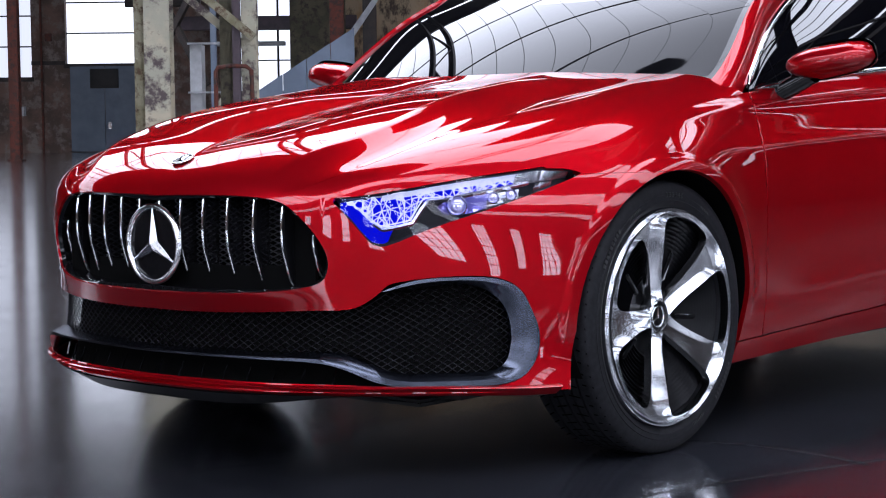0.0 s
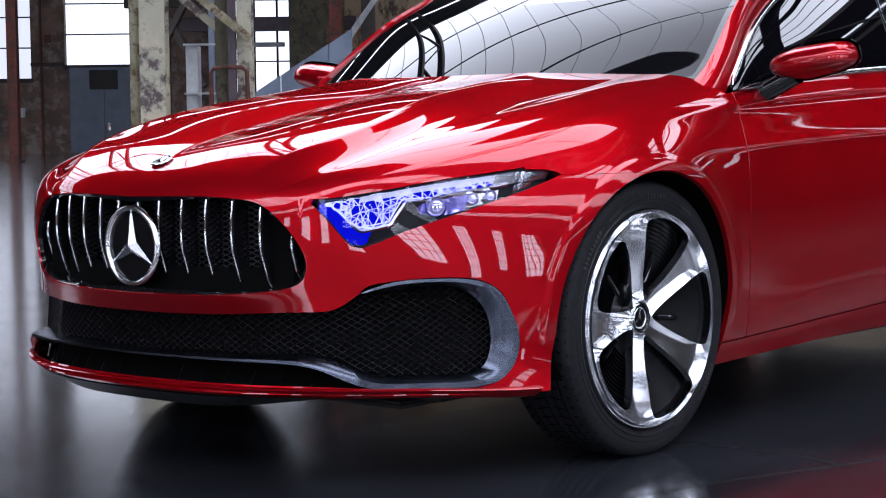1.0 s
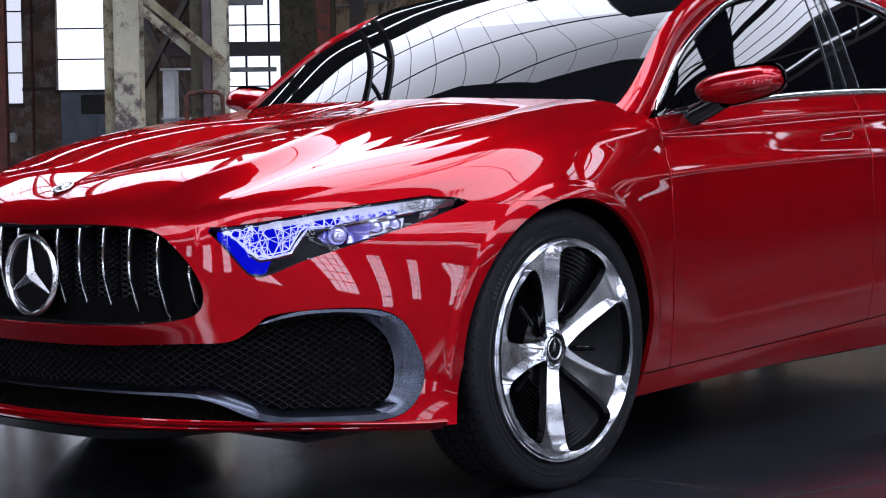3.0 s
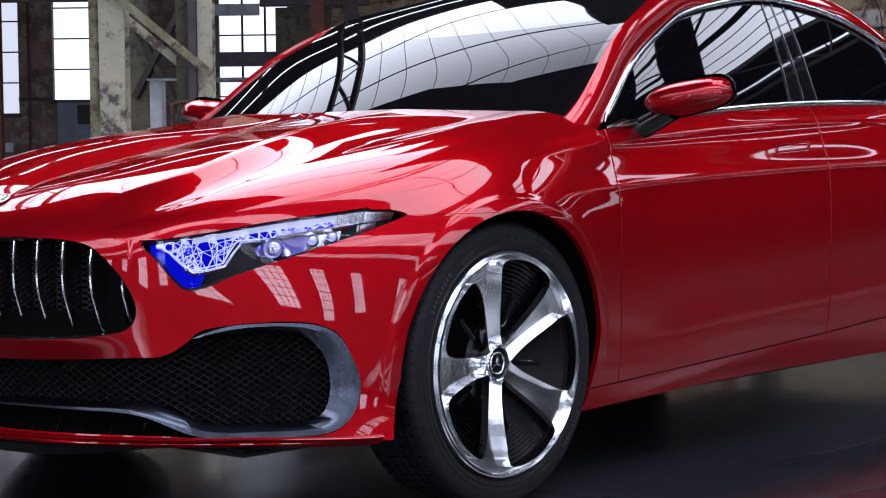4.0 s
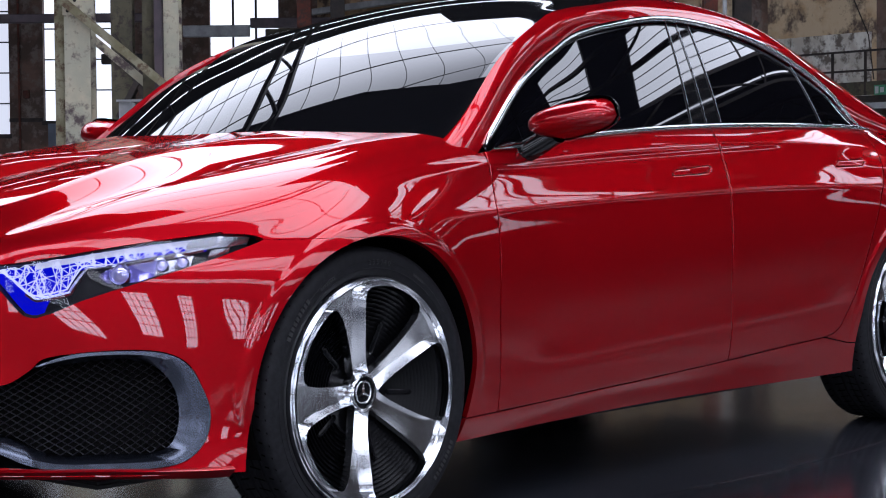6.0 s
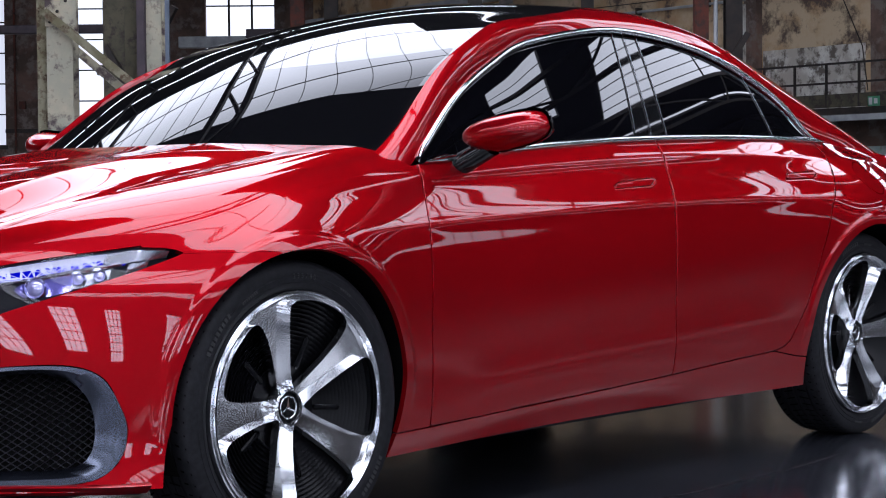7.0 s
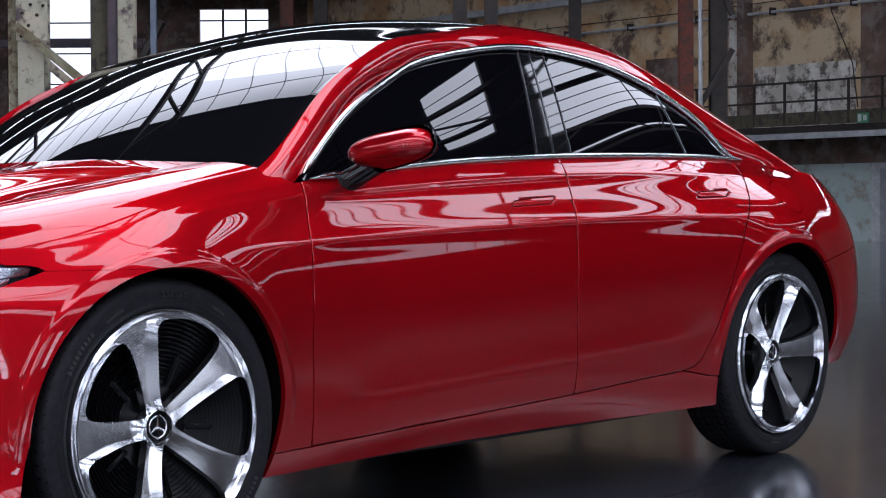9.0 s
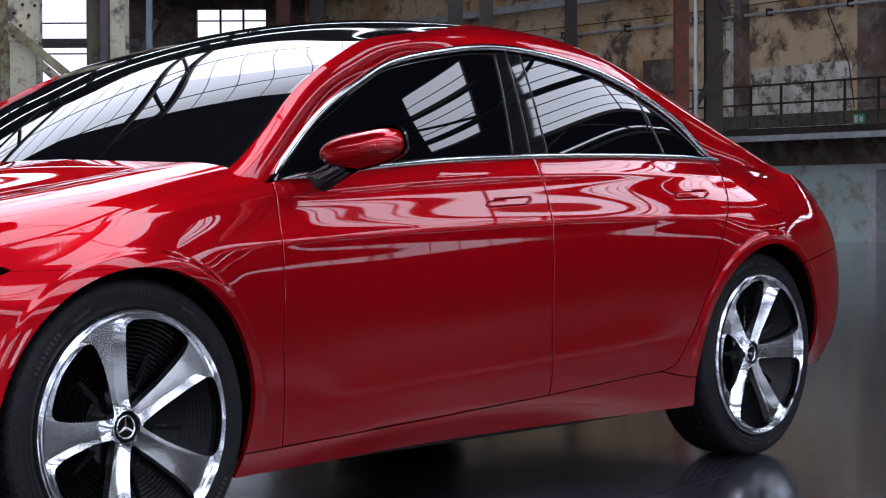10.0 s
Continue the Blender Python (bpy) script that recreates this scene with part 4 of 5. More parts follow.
def make_wheel(name_pose, mirror_y):
    wheel = new("wheel")
    wheel.parent = car
    wheel.matrix_basis = name_pose
    wheel["label"] = "polished five-spoke alloy wheel with a low black tyre"
    R = TYRE_R
    # tyre: side wall with raised rings, shoulder, grooved tread
    prof = [(.272, .035), (.278, .010), (.284, .002), (.292, -.003), (.296, -.0045), (.2975, -.0025), (.310, -.004), (.3115, -.0025), (.324, -.003), (.3335, .000), (.3405, .0045), (.3445, .011), (.3468, .020)]
    for y in (.034, .060, .086, .112, .138):
        prof += [(.3475, y), (.3475, y + .012), (.3405, y + .0125), (.3405, y + .0185), (.3475, y + .019)]
    prof += [(.3455, .178), (.338, .193), (.31, .205), (.272, .19)]
    bm = bmesh.new()
    lathe(bm, prof, 96)
    tyre = part("tyre", bm, RUBBER, wheel, "black low-profile tyre", True, 35)
    bm = bmesh.new()
    for j in range(TREAD_N):
        m = Matrix.Rotation(2 * math.pi * j / TREAD_N, 4, "Y")
        for y0, y1, sk in ((.006, .033, .010), (.053, .085, .006), (.105, .137, -.006), (.160, .178, -.01)):
            vs = []
            for y, r, da in ((y0, .3425 if y0 < .05 else .3482, 0), (y1, .3492, sk)):
                for w_ in (-.0022, .0022):
                    a = da / R + w_ / R
                    vs.append(bm.verts.new(m @ Vector((r * math.sin(a), y, r * math.cos(a)))))
            bm.faces.new((vs[0], vs[1], vs[3], vs[2]))
    part("tread_pattern", bm, BLACK_DULL, tyre)["kind"] = "stuff"
    # raised marks on the side wall: the size figures, the rest too worn to read
    bm = bmesh.new()
    for a0, count, r0, h_, w_ in ((-62, 9, .3135, .011, .0075), (118, 9, .3135, .011, .0075), (-34, 8, .3065, .006, .004), (150, 8, .3065, .006, .004), (28, 5, .309, .006, .005)):
        for k in range(count):
            m = Matrix.Rotation(radians(a0 + k * math.degrees(w_ * 1.7 / r0)), 4, "Y") @ Matrix.Translation((0, -.0042, r0))
            box(bm, (-w_ / 2, -.0010, -h_ / 2), (w_ / 2, .001, h_ / 2), m)
    part("side_marking", bm, TYRE_MARK, tyre)["kind"] = "stuff"
    for k, glyph in enumerate("235/40"):
        txt = bpy.data.curves.new("figure", "FONT")
        txt.body, txt.size, txt.extrude, txt.align_x = glyph, .017, .0008, "CENTER"
        tmp = bpy.data.objects.new("figure", txt)
        me = bpy.data.meshes.new_from_object(tmp)
        bpy.data.objects.remove(tmp)
        me.transform(Matrix.Rotation(radians(-2 + k * 2.5), 4, "Y") @ Matrix.Translation((0, -.0046, .3045)) @ Matrix.Rotation(radians(90), 4, "X"))
        me.materials.append(TYRE_MARK)
        ob = new("size_figure", me)
        ob.parent = tyre
    # rim flange and barrel
    bm = bmesh.new()
    lathe(bm, [(.2755, .030), (.2785, .004), (.2755, -.004), (.2715, -.004), (.2695, .000), (.2675, .0035), (.262, .010)], 96)
    rim = part("rim_lip", bm, POLISHED, wheel, "polished rim lip", True, 50)
    bm = bmesh.new()
    lathe(bm, [(.262, .012), (.255, .06), (.245, .19)], 64)
    part("rim_barrel", bm, DARK_ALU, rim, smooth=True)
    # dished face with five petal openings
    nr, na = 40, 360
    rr = np.linspace(.040, .2685, nr)
    aa = np.linspace(0, 2 * math.pi, na + 1)
    A, Rr = np.meshgrid(aa, rr, indexing="ij")
    Y = .048 - .043 * smooth01((Rr - .035) / .235) ** .85
    face = np.stack([Rr * np.cos(A), Y, Rr * np.sin(A)], 2)
    fs = skin_grid(face, np.stack([A, Rr], 2))
    petals = []
    for k in range(5):
        c0 = PHASE + math.pi / 5 + k * 2 * math.pi / 5
        out = rounded([(0, .049), (-.12, .053), (-.25, .070), (-.35, .098), (-.40, .13), (-.425, .17), (-.432, .21), (-.42, .236), (-.375, .2505), (-.28, .2545), (0, .2565), (.28, .2545), (.375, .2505), (.42, .236), (.432, .21), (.425, .17), (.40, .13), (.35, .098), (.25, .070), (.12, .053)], 4)
        petals.append([(c0 + a + .05 + .03 * (r - .07) / .19, r) for a, r in out])

    def window(c):
        best = np.full(len(c), 1e3)
        for p in petals:
            for turn in (-2 * math.pi, 0, 2 * math.pi):
                q_ = np.stack([(c[:, 0] + turn) * .17, c[:, 1]], 1)
                best = np.minimum(best, poly_dist([(a * .17, r) for a, r in p])(q_))
        return best
    solid = clip(fs, window)[1]
    skin_part("spoke_face", hem(solid, .022), POLISHED, wheel, "polished aluminium five-spoke face")
    bm = bmesh.new()
    steps = [(.045, .060)]
    for r in np.arange(.10, .258, .0105):
        steps += [(r, .052 - (r - .1) * .17), (r + .0075, .045 - (r - .1) * .17), (r + .0085, .054 - (r - .1) * .17)]
    lathe(bm, steps, 96)
    part("vane_disc", bm, BLACK_RIB, wheel, "black ribbed disc behind the spokes", True, 25)
    for k in range(5):
        c0 = PHASE + math.pi / 5 + k * 2 * math.pi / 5 - .05
        bm = bmesh.new()
        bar(bm, (.095 * math.cos(c0), .046, .095 * math.sin(c0)), (.175 * math.cos(c0), .036, .175 * math.sin(c0)), .014, .012, (0, 1, 0))
        bmesh.ops.bevel(bm, geom=bm.edges[:], offset=.004, segments=2, affect="EDGES")
        part("inner_rib", bm, BLACK_GLOSS, wheel, smooth=True)
    bm = bmesh.new()
    lathe(bm, [(.047, .06), (.045, .036), (.042, .031), (.036, .030), (.034, .034), (.001, .034)], 48)
    part("hub_cap", bm, BLACK_GLOSS, wheel, "dark hub cap with a bright ring", True)
    emblem((0, .031, 0), .028, wheel, CHROME, BLACK_GLOSS, pose(0, 0, 0, 0, 0, 90))
    bm = bmesh.new()
    lathe(bm, [(.047, .058), (.0475, .034), (.044, .029), (.0395, .030), (.038, .034)], 48)
    part("hub_ring", bm, CHROME, wheel, smooth=True)
    return wheel


TYRE_MARK = material("tyre_mark_rubber", (.024, .024, .025), .5)
BLACK_DULL = material("tread_groove_black", (.002, .002, .002), .9, spec=.05)
DARK_ALU = material("dark_alloy", (.12, .12, .13), .35, 1.0)
BLACK_RIB = material("black_ribbed_plastic", (.0035, .0035, .0045), .36, spec=.16)
PHASE = radians(106)
for x0, steer in ((0, 0), (2.73, 0)):
    for sgn in (1, -1):
        m = pose(x0, -.880 * sgn, HUB_Z, 0, 0, steer) @ pose(0, 0, 0, 0, 0, 0 if sgn > 0 else 180)
        if x0 == 0 and sgn == 1:
            first = make_wheel(m, False)
        else:
            copy_thing(first, m @ pose(0, 0, 0, 0, 34 if x0 else 10, 0))


# ---------------------------------------------------------------- the hall
# hall x runs along the window wall, hall y towards it; the car stands at the hall's origin
HALL = pose(0, 0, 0, 0, 0, -49)
CONC = material("polished_concrete", (.05, .05, .055), .2, coat=.7, coat_rough=.11, spec=.95)
n, l, b = nodes_of(CONC)
tc = n.new("ShaderNodeTexCoord")
big, small, streak = n.new("ShaderNodeTexNoise"), n.new("ShaderNodeTexNoise"), n.new("ShaderNodeTexNoise")
for k, sc, dt in ((big, .8, 7), (small, 120, 10), (streak, 4, 6)):
    k.inputs["Scale"].default_value, k.inputs["Detail"].default_value = sc, dt
    l.new(tc.outputs["Object"], k.inputs["Vector"])
rp = n.new("ShaderNodeValToRGB")
rp.color_ramp.elements[0].position, rp.color_ramp.elements[1].position = .36, .66
rp.color_ramp.elements[0].color, rp.color_ramp.elements[1].color = (.006, .007, .010, 1), (.045, .047, .059, 1)
mixv = n.new("ShaderNodeMath")
mixv.operation = "MULTIPLY_ADD"
mixv.inputs[1].default_value = .48
l.new(small.outputs["Fac"], mixv.inputs[0])
half_big = n.new("ShaderNodeMath")
half_big.operation, half_big.inputs[1].default_value = "MULTIPLY", .52
l.new(big.outputs["Fac"], half_big.inputs[0])
l.new(half_big.outputs["Value"], mixv.inputs[2])
l.new(mixv.outputs["Value"], rp.inputs["Fac"])
l.new(rp.outputs["Color"], b.inputs["Base Color"])
mr = n.new("ShaderNodeMapRange")
mr.inputs["From Min"].default_value, mr.inputs["From Max"].default_value = .3, .7
mr.inputs["To Min"].default_value, mr.inputs["To Max"].default_value = .09, .19
l.new(streak.outputs["Fac"], mr.inputs["Value"])
l.new(mr.outputs["Result"], b.inputs["Roughness"])
grit, gbump = n.new("ShaderNodeTexNoise"), n.new("ShaderNodeBump")
grit.inputs["Scale"].default_value, grit.inputs["Detail"].default_value = 140, 3
l.new(tc.outputs["Object"], grit.inputs["Vector"])
gbump.inputs["Strength"].default_value, gbump.inputs["Distance"].default_value = .18, .002
l.new(grit.outputs["Fac"], gbump.inputs["Height"])
l.new(gbump.outputs["Normal"], b.inputs["Normal"])


def peeling(name, under, coat, worn, scale):
    """Old plaster: stained coat, worn patches, dark grime, in three scales."""
    m = mottled(material(name, under, .92), under, coat, scale, 8, .42, .56, bump=.5)
    n, l, b = nodes_of(m)
    base = b.inputs["Base Color"].links[0].from_socket
    tc, nz, rp, mx = n.new("ShaderNodeTexCoord"), n.new("ShaderNodeTexNoise"), n.new("ShaderNodeValToRGB"), n.new("ShaderNodeMix")
    nz.inputs["Scale"].default_value, nz.inputs["Detail"].default_value = scale * 2.6, 10
    nz.inputs["Roughness"].default_value = .7
    l.new(tc.outputs["Object"], nz.inputs["Vector"])
    rp.color_ramp.elements[0].position, rp.color_ramp.elements[1].position = .50, .60
    l.new(nz.outputs["Fac"], rp.inputs["Fac"])
    mx.data_type = "RGBA"
    mx.inputs[7].default_value = (*worn, 1)
    l.new(rp.outputs["Color"], mx.inputs[0])
    l.new(base, mx.inputs[6])
    l.new(mx.outputs[2], b.inputs["Base Color"])
    return m


OCHRE = peeling("ochre_plaster", (.44, .26, .12), (.58, .45, .29), (.12, .085, .065), .55)
GREY_PEEL = peeling("peeling_grey_plaster", (.74, .72, .66), (.50, .46, .40), (.15, .125, .105), 1.3)
BROWN = peeling("brown_plaster", (.17, .105, .080), (.085, .058, .046), (.19, .155, .135), .9)
# brown plaster darkened for the unseen end wall, so the flank reflects less
DARKENED = peeling("darkened_plaster", (.060, .045, .040), (.040, .030, .028), (.085, .070, .062), .8)
TEAL = peeling("pale_teal_paint", (.48, .57, .55), (.42, .51, .49), (.34, .31, .26), .9)
PALE_PAINT = peeling("flaking_pale_paint", (.52, .46, .33), (.40, .38, .29), (.10, .075, .075), 1.7)
GREEN_STEEL = peeling("olive_painted_steel", (.17, .15, .085), (.26, .24, .16), (.10, .06, .035), 3.0)
OLIVE_DARK = peeling("dark_olive_steel", (.06, .055, .035), (.09, .08, .05), (.04, .03, .025), 2.0)
PURPLE_STEEL = mottled(material("dark_plum_steel", (.05, .035, .045), .55), (.035, .025, .032), (.075, .05, .06), 3, rough=(.45, .7))
RED_STEEL = peeling("red_oxide_steel", (.13, .035, .022), (.09, .03, .02), (.05, .03, .025), 3.0)
DARK_STEEL = mottled(material("dark_steel", (.02, .018, .017), .6, .3), (.014, .013, .012), (.045, .032, .026), 5, rough=(.5, .8))
BEAM_GREY = mottled(material("pale_grey_paint", (.35, .36, .37), .6), (.26, .27, .28), (.42, .43, .44), 3)
DOOR_BLUE = mottled(material("blue_grey_door_paint", (.06, .085, .12), .45), (.05, .072, .105), (.075, .10, .14), 2, rough=(.35, .55))
SLATE = mottled(material("slate_blue_panel", (.10, .13, .18), .5), (.085, .11, .15), (.13, .16, .21), 1.5)
WHITE_BOX = mottled(material("grey_white_enamel", (.50, .51, .52), .5), (.40, .41, .42), (.56, .57, .58), 6)
SKY_HIGH = glow("overcast_sky_above", (.965, .98, 1.0), 10.5)
SKY_SOUTH = glow("overcast_sky_behind", (.92, .96, 1.0), 17.0)
# glow of the strip added on the east end wall
EAST_GLOW = glow("east_strip_glow", (.93, .965, 1.0), 5.0)
SKY_SIDE = glow("overcast_sky_beside", (.94, .965, .985), 2.5)
# same sky, dimmed on the left panes to match the view's dark corner
SKY_CORNER = glow("corner_dimmed_sky", (.93, .95, .98), 1.6)
SKY_DIM = glow("dimmed_sky_beside", (.90, .95, 1.0), 2.0)
ROOF_DARK = mottled(material("dark_matt_sheet", (.02, .02, .021), .9), (.014, .014, .015), (.035, .032, .03), 1)


def solid(name, mat, label, category, boxes, kind="structure", parent=None, bevel=0.0, base=HALL):
    bm = bmesh.new()
    for lo, hi in boxes:
        box(bm, lo, hi, base)
    if bevel:
        bmesh.ops.bevel(bm, geom=bm.edges[:], offset=bevel, segments=1, affect="EDGES")
    ob = part(name, bm, mat, parent)
    if parent is None:
        tagged(ob, label, category, kind=kind)
    elif label:
        ob["label"] = label
    return ob


TOP = 11.5
NORTH, EAST_B = 54.0, 38.0
floor = solid("floor", CONC, "dark polished concrete floor with soft reflections", "floor", [((-60, -34, -.3), (60, 56, 0))])


def scuffed(name, color, rough, scale, lo, hi):
    """A worn film on the floor that breaks up into grain."""
    m = material(name, color, rough)
    n, l, b = nodes_of(m)
    tc, nz, mr = n.new("ShaderNodeTexCoord"), n.new("ShaderNodeTexNoise"), n.new("ShaderNodeMapRange")
    nz.inputs["Scale"].default_value, nz.inputs["Detail"].default_value = scale, 8
    nz.inputs["Roughness"].default_value = .75
    mr.inputs["From Min"].default_value, mr.inputs["From Max"].default_value = .38, .66
    mr.inputs["To Min"].default_value, mr.inputs["To Max"].default_value = lo, hi
    l.new(tc.outputs["Object"], nz.inputs["Vector"])
    l.new(nz.outputs["Fac"], mr.inputs["Value"])
    l.new(mr.outputs["Result"], b.inputs["Alpha"])
    return m


TYRE_BLACK = scuffed("tyre_rubber_film", (.018, .016, .017), .55, 26, 0, .75)
SCRATCH = scuffed("pale_scratch", (.20, .20, .21), .5, 40, 0, .5)
for nm, mat, w_, chain in (
        ("tyre_mark", TYRE_BLACK, .030, [(.18, -.80), (.225, -.962), (.227, -1.102), (.197, -1.257), (.14, -1.40)]),
        ("tyre_mark", TYRE_BLACK, .024, [(-.60, -1.10), (-.416, -1.15), (-.134, -1.221), (.259, -1.351), (.7, -1.46), (1.2, -1.52)]),
        ("tyre_mark", TYRE_BLACK, .020, [(.9, -1.06), (1.35, -1.10), (1.9, -1.09), (2.5, -1.02)]),
        ("floor_scratch", SCRATCH, .006, [(2.36, -1.27), (2.44, -1.42), (2.50, -1.58)]),
        ("floor_scratch", SCRATCH, .005, [(1.55, -1.52), (1.95, -1.55), (2.30, -1.52)]),
        ("floor_scratch", SCRATCH, .006, [(1.7, -1.62), (1.72, -1.50), (1.80, -1.38)]),
        ("floor_scratch", SCRATCH, .005, [(.35, -1.42), (.62, -1.45), (.95, -1.47)]),
        ("floor_scratch", SCRATCH, .006, [(-1.25, -.20), (-.95, -.10), (-.60, -.22)])):
    run = spline([(x, y, 0) for x, y in chain], np.linspace(0, 1, 24))
    bm = bmesh.new()
    rows = []
    for i_, p in enumerate(run):
        d = run[min(i_ + 1, 23)] - run[max(i_ - 1, 0)]
        side_v = np.array([-d[1], d[0], 0]) / np.linalg.norm(d) * w_ / 2 * min(1, (i_ + .5) / 5, (23.5 - i_) / 5)
        rows.append([bm.verts.new((*(p + side_v)[:2], .0015)), bm.verts.new((*(p - side_v)[:2], .0015))])
    for a, c in zip(rows, rows[1:]):
        bm.faces.new((a[0], a[1], c[1], c[0]))
    part(nm, bm, mat, floor)


def wall_with_windows(name, mat, label, y, thick, x0, x1, top, holes):
    """A wall along hall x with rectangular openings (x0, x1, z0, z1), sorted by x."""
    boxes, at = [], x0
    for a, b_, z0, z1 in holes:
        boxes.append(((at, y, 0), (a, y + thick, top)))
        if z0 > 0:
            boxes.append(((a, y, 0), (b_, y + thick, z0)))
        boxes.append(((a, y, z1), (b_, y + thick, top)))
        at = b_
    boxes.append(((at, y, 0), (x1, y + thick, top)))
    return solid(name, mat, label, "wall", boxes)


HOLES = [(-30, -26, 2.6, 9.6), (-22.5, -18.5, 2.6, 9.6), (-15.6, -12.96, 2.42, 8.3), (-11.87, -9.47, 2.83, 8.3), (-6.55, -4.35, 1.9, 7.15)]
wall_with_windows("wall_north", BROWN, "stained brown plaster window wall", NORTH, .5, -60, -2.2, TOP, HOLES)
for i, (a, b_, z0, z1) in enumerate(HOLES):
    win = tagged(new("window_%d" % (i + 1)), "tall steel-framed industrial window with milky panes", "window", kind="structure")
    bm = bmesh.new()
    box(bm, (a - .05, NORTH + .30, z0 - .05), (b_ + .05, NORTH + .32, z1 + .05), HALL)
    part("sky_pane", bm, (SKY_DIM, SKY_DIM, SKY_CORNER, SKY_SIDE, SKY_SIDE)[i], win, "milky bright glass")
    nv = 1 if i in (2, 3) else 3 if b_ - a < 3 else 4
    for k in range(1, nv):
        bm = bmesh.new()
        x = a + (b_ - a) * k / nv
        box(bm, (x - .035, NORTH + .2, z0), (x + .035, NORTH + .28, z1), HALL)
        part("mullion", bm, DARK_STEEL, win)
    z = z0 + .98
    while z < z1 - .2:
        bm = bmesh.new()
        box(bm, (a, NORTH + .21, z - .022), (b_, NORTH + .27, z + .022), HALL)
        part("glazing_bar", bm, DARK_STEEL, win)
        z += .98
    bm = bmesh.new()
    box(bm, (a - .06, NORTH - .05, z0 - .14), (b_ + .06, NORTH + .3, z0), HALL)
    part("window_sill", bm, DARK_STEEL, win)
solid("trim", DARK_STEEL, "dark ledge across the window piers", "ledge", [((-12.96, NORTH - .08, 2.80), (-11.87, NORTH, 2.92)), ((-18.5, NORTH - .08, 2.3), (-15.6, NORTH, 2.42))])
# beams, pipes and a crane girder in front of the tall window
for x0, x1, y, z0, z1, nm, mat, lab, cat in (
        (-8.6, -2.4, 51.0, 3.70, 4.12, "steel_beam", PURPLE_STEEL, "dark plum steel beam across the tall window", "beam"),
        (-9.2, -.4, 50.0, 7.1, 8.6, "crane_girder", DARK_STEEL, "sooty riveted crane girder high in the hall", "girder"),
        (-6.9, -4.9, 50.4, 5.18, 5.52, "air_duct", BEAM_GREY, "pale air duct below the crane girder", "duct"),
        (-4.9, -1.6, 50.6, 5.45, 5.75, "steel_beam", PURPLE_STEEL, "dark plum steel beam across the tall window", "beam"),
        (-6.7, -4.6, 51.2, 3.22, 3.36, "wall_pipe", BEAM_GREY, "pale pipe running below a steel beam", "pipe"),
        (-4.2, -2.6, 48.0, 1.9, 5.2, "machine_cabinet", OLIVE_DARK, "tall dark machine housing by the window", "machine"),
        (-9.1, -6.9, 49.0, 4.3, 4.6, "steel_beam", DARK_STEEL, "dark steel beam between the windows", "beam"),
        (-16.0, -7.2, 47.0, 5.35, 5.6, "steel_beam", PURPLE_STEEL, "dark plum steel beam across the tall window", "beam")):
    solid(nm, mat, lab, cat, [((x0, y, z0), (x1, y + .25, z1))], kind="thing", bevel=.02)
solid("alarm_box", RED_STEEL, "small red box on the brown pier", "box", [((-12.5, NORTH - .12, 3.55), (-12.3, NORTH, 3.8))], kind="thing")
# double door under the second window
door = tagged(new("door_1"), "blue-grey steel double door with a dark vent", "door", kind="structure")
for nm, mat, lo, hi in (("door_leaf", DOOR_BLUE, (-11.73, NORTH - .07, .02), (-10.64, NORTH - .01, 2.74)), ("door_leaf", DOOR_BLUE, (-10.62, NORTH - .07, .02), (-9.53, NORTH - .01, 2.74)),
                        ("vent", ROOF_DARK, (-11.09, NORTH - .10, 2.04), (-10.18, NORTH - .072, 2.66)), ("door_handle", CHROME, (-10.52, NORTH - .16, .74), (-10.42, NORTH - .075, .96)),
                        ("door_frame", DARK_STEEL, (-11.85, NORTH - .09, 2.75), (-9.49, NORTH - .01, 2.83))):
    solid(nm, mat, "", "", [(lo, hi)], parent=door)
solid("fuse_box", WHITE_BOX, "small grey box mounted on the brown pier", "box", [((-13.42, NORTH - .08, 1.18), (-13.22, NORTH, 1.48)), ((-13.18, NORTH - .08, 1.18), (-13.2, NORTH, 1.48))], kind="thing")
solid("wall_pipe", RED_STEEL, "thin rusty pipe fixed upright on the pier", "pipe", [((-12.66, NORTH - .1, 0), (-12.6, NORTH - .04, TOP))], kind="thing")

# right part of the hall: the gallery wall runs askew, from the north wall's end towards the car
# its own frame: x along the wall, y into it
GAL = HALL @ pose(9.4, EAST_B, 0, 0, 0, -52)
W0, W1 = -20.6, 7.5
solid("wall_gallery", OCHRE, "ochre plaster wall with peeling patches", "wall", [((W0, 0, 2.6), (W1, .5, TOP))], base=GAL)
solid("wall_lower", BROWN, "brown stained lower wall under the gallery", "wall", [((W0, 0, 1.75), (W1, .5, 2.6)), ((W0, 0, 0), (-5.2, .5, 1.75)), ((4.3, 0, 0), (W1, .5, 1.75))], base=GAL)
solid("wall_teal", TEAL, "pale teal painted dado with worn edges", "wall", [((-5.2, -.004, 0), (2.30, .5, 1.75))], base=GAL)
solid("wall_return", BROWN, "stained brown return wall", "wall", [((13.8, 31.9, 0), (14.3, EAST_B, TOP))])
solid("wall_east_bay", BROWN, "stained brown wall of the side bay", "wall", [((13.8, EAST_B, 0), (60, EAST_B + .5, TOP))])
solid("wall_patch", GREY_PEEL, "large patch of peeling grey plaster", "wall", [((-1.25, -.012, 2.62), (1.80, 0, 4.08)), ((-2.05, -.012, 2.62), (-1.64, 0, 5.25))], base=GAL)
solid("wall_panel", BROWN, "dark stained plaster panel", "wall", [((1.95, -.012, 2.62), (4.6, 0, 6.2)), ((-4.9, -.012, 3.2), (-3.5, 0, 4.5))], base=GAL)
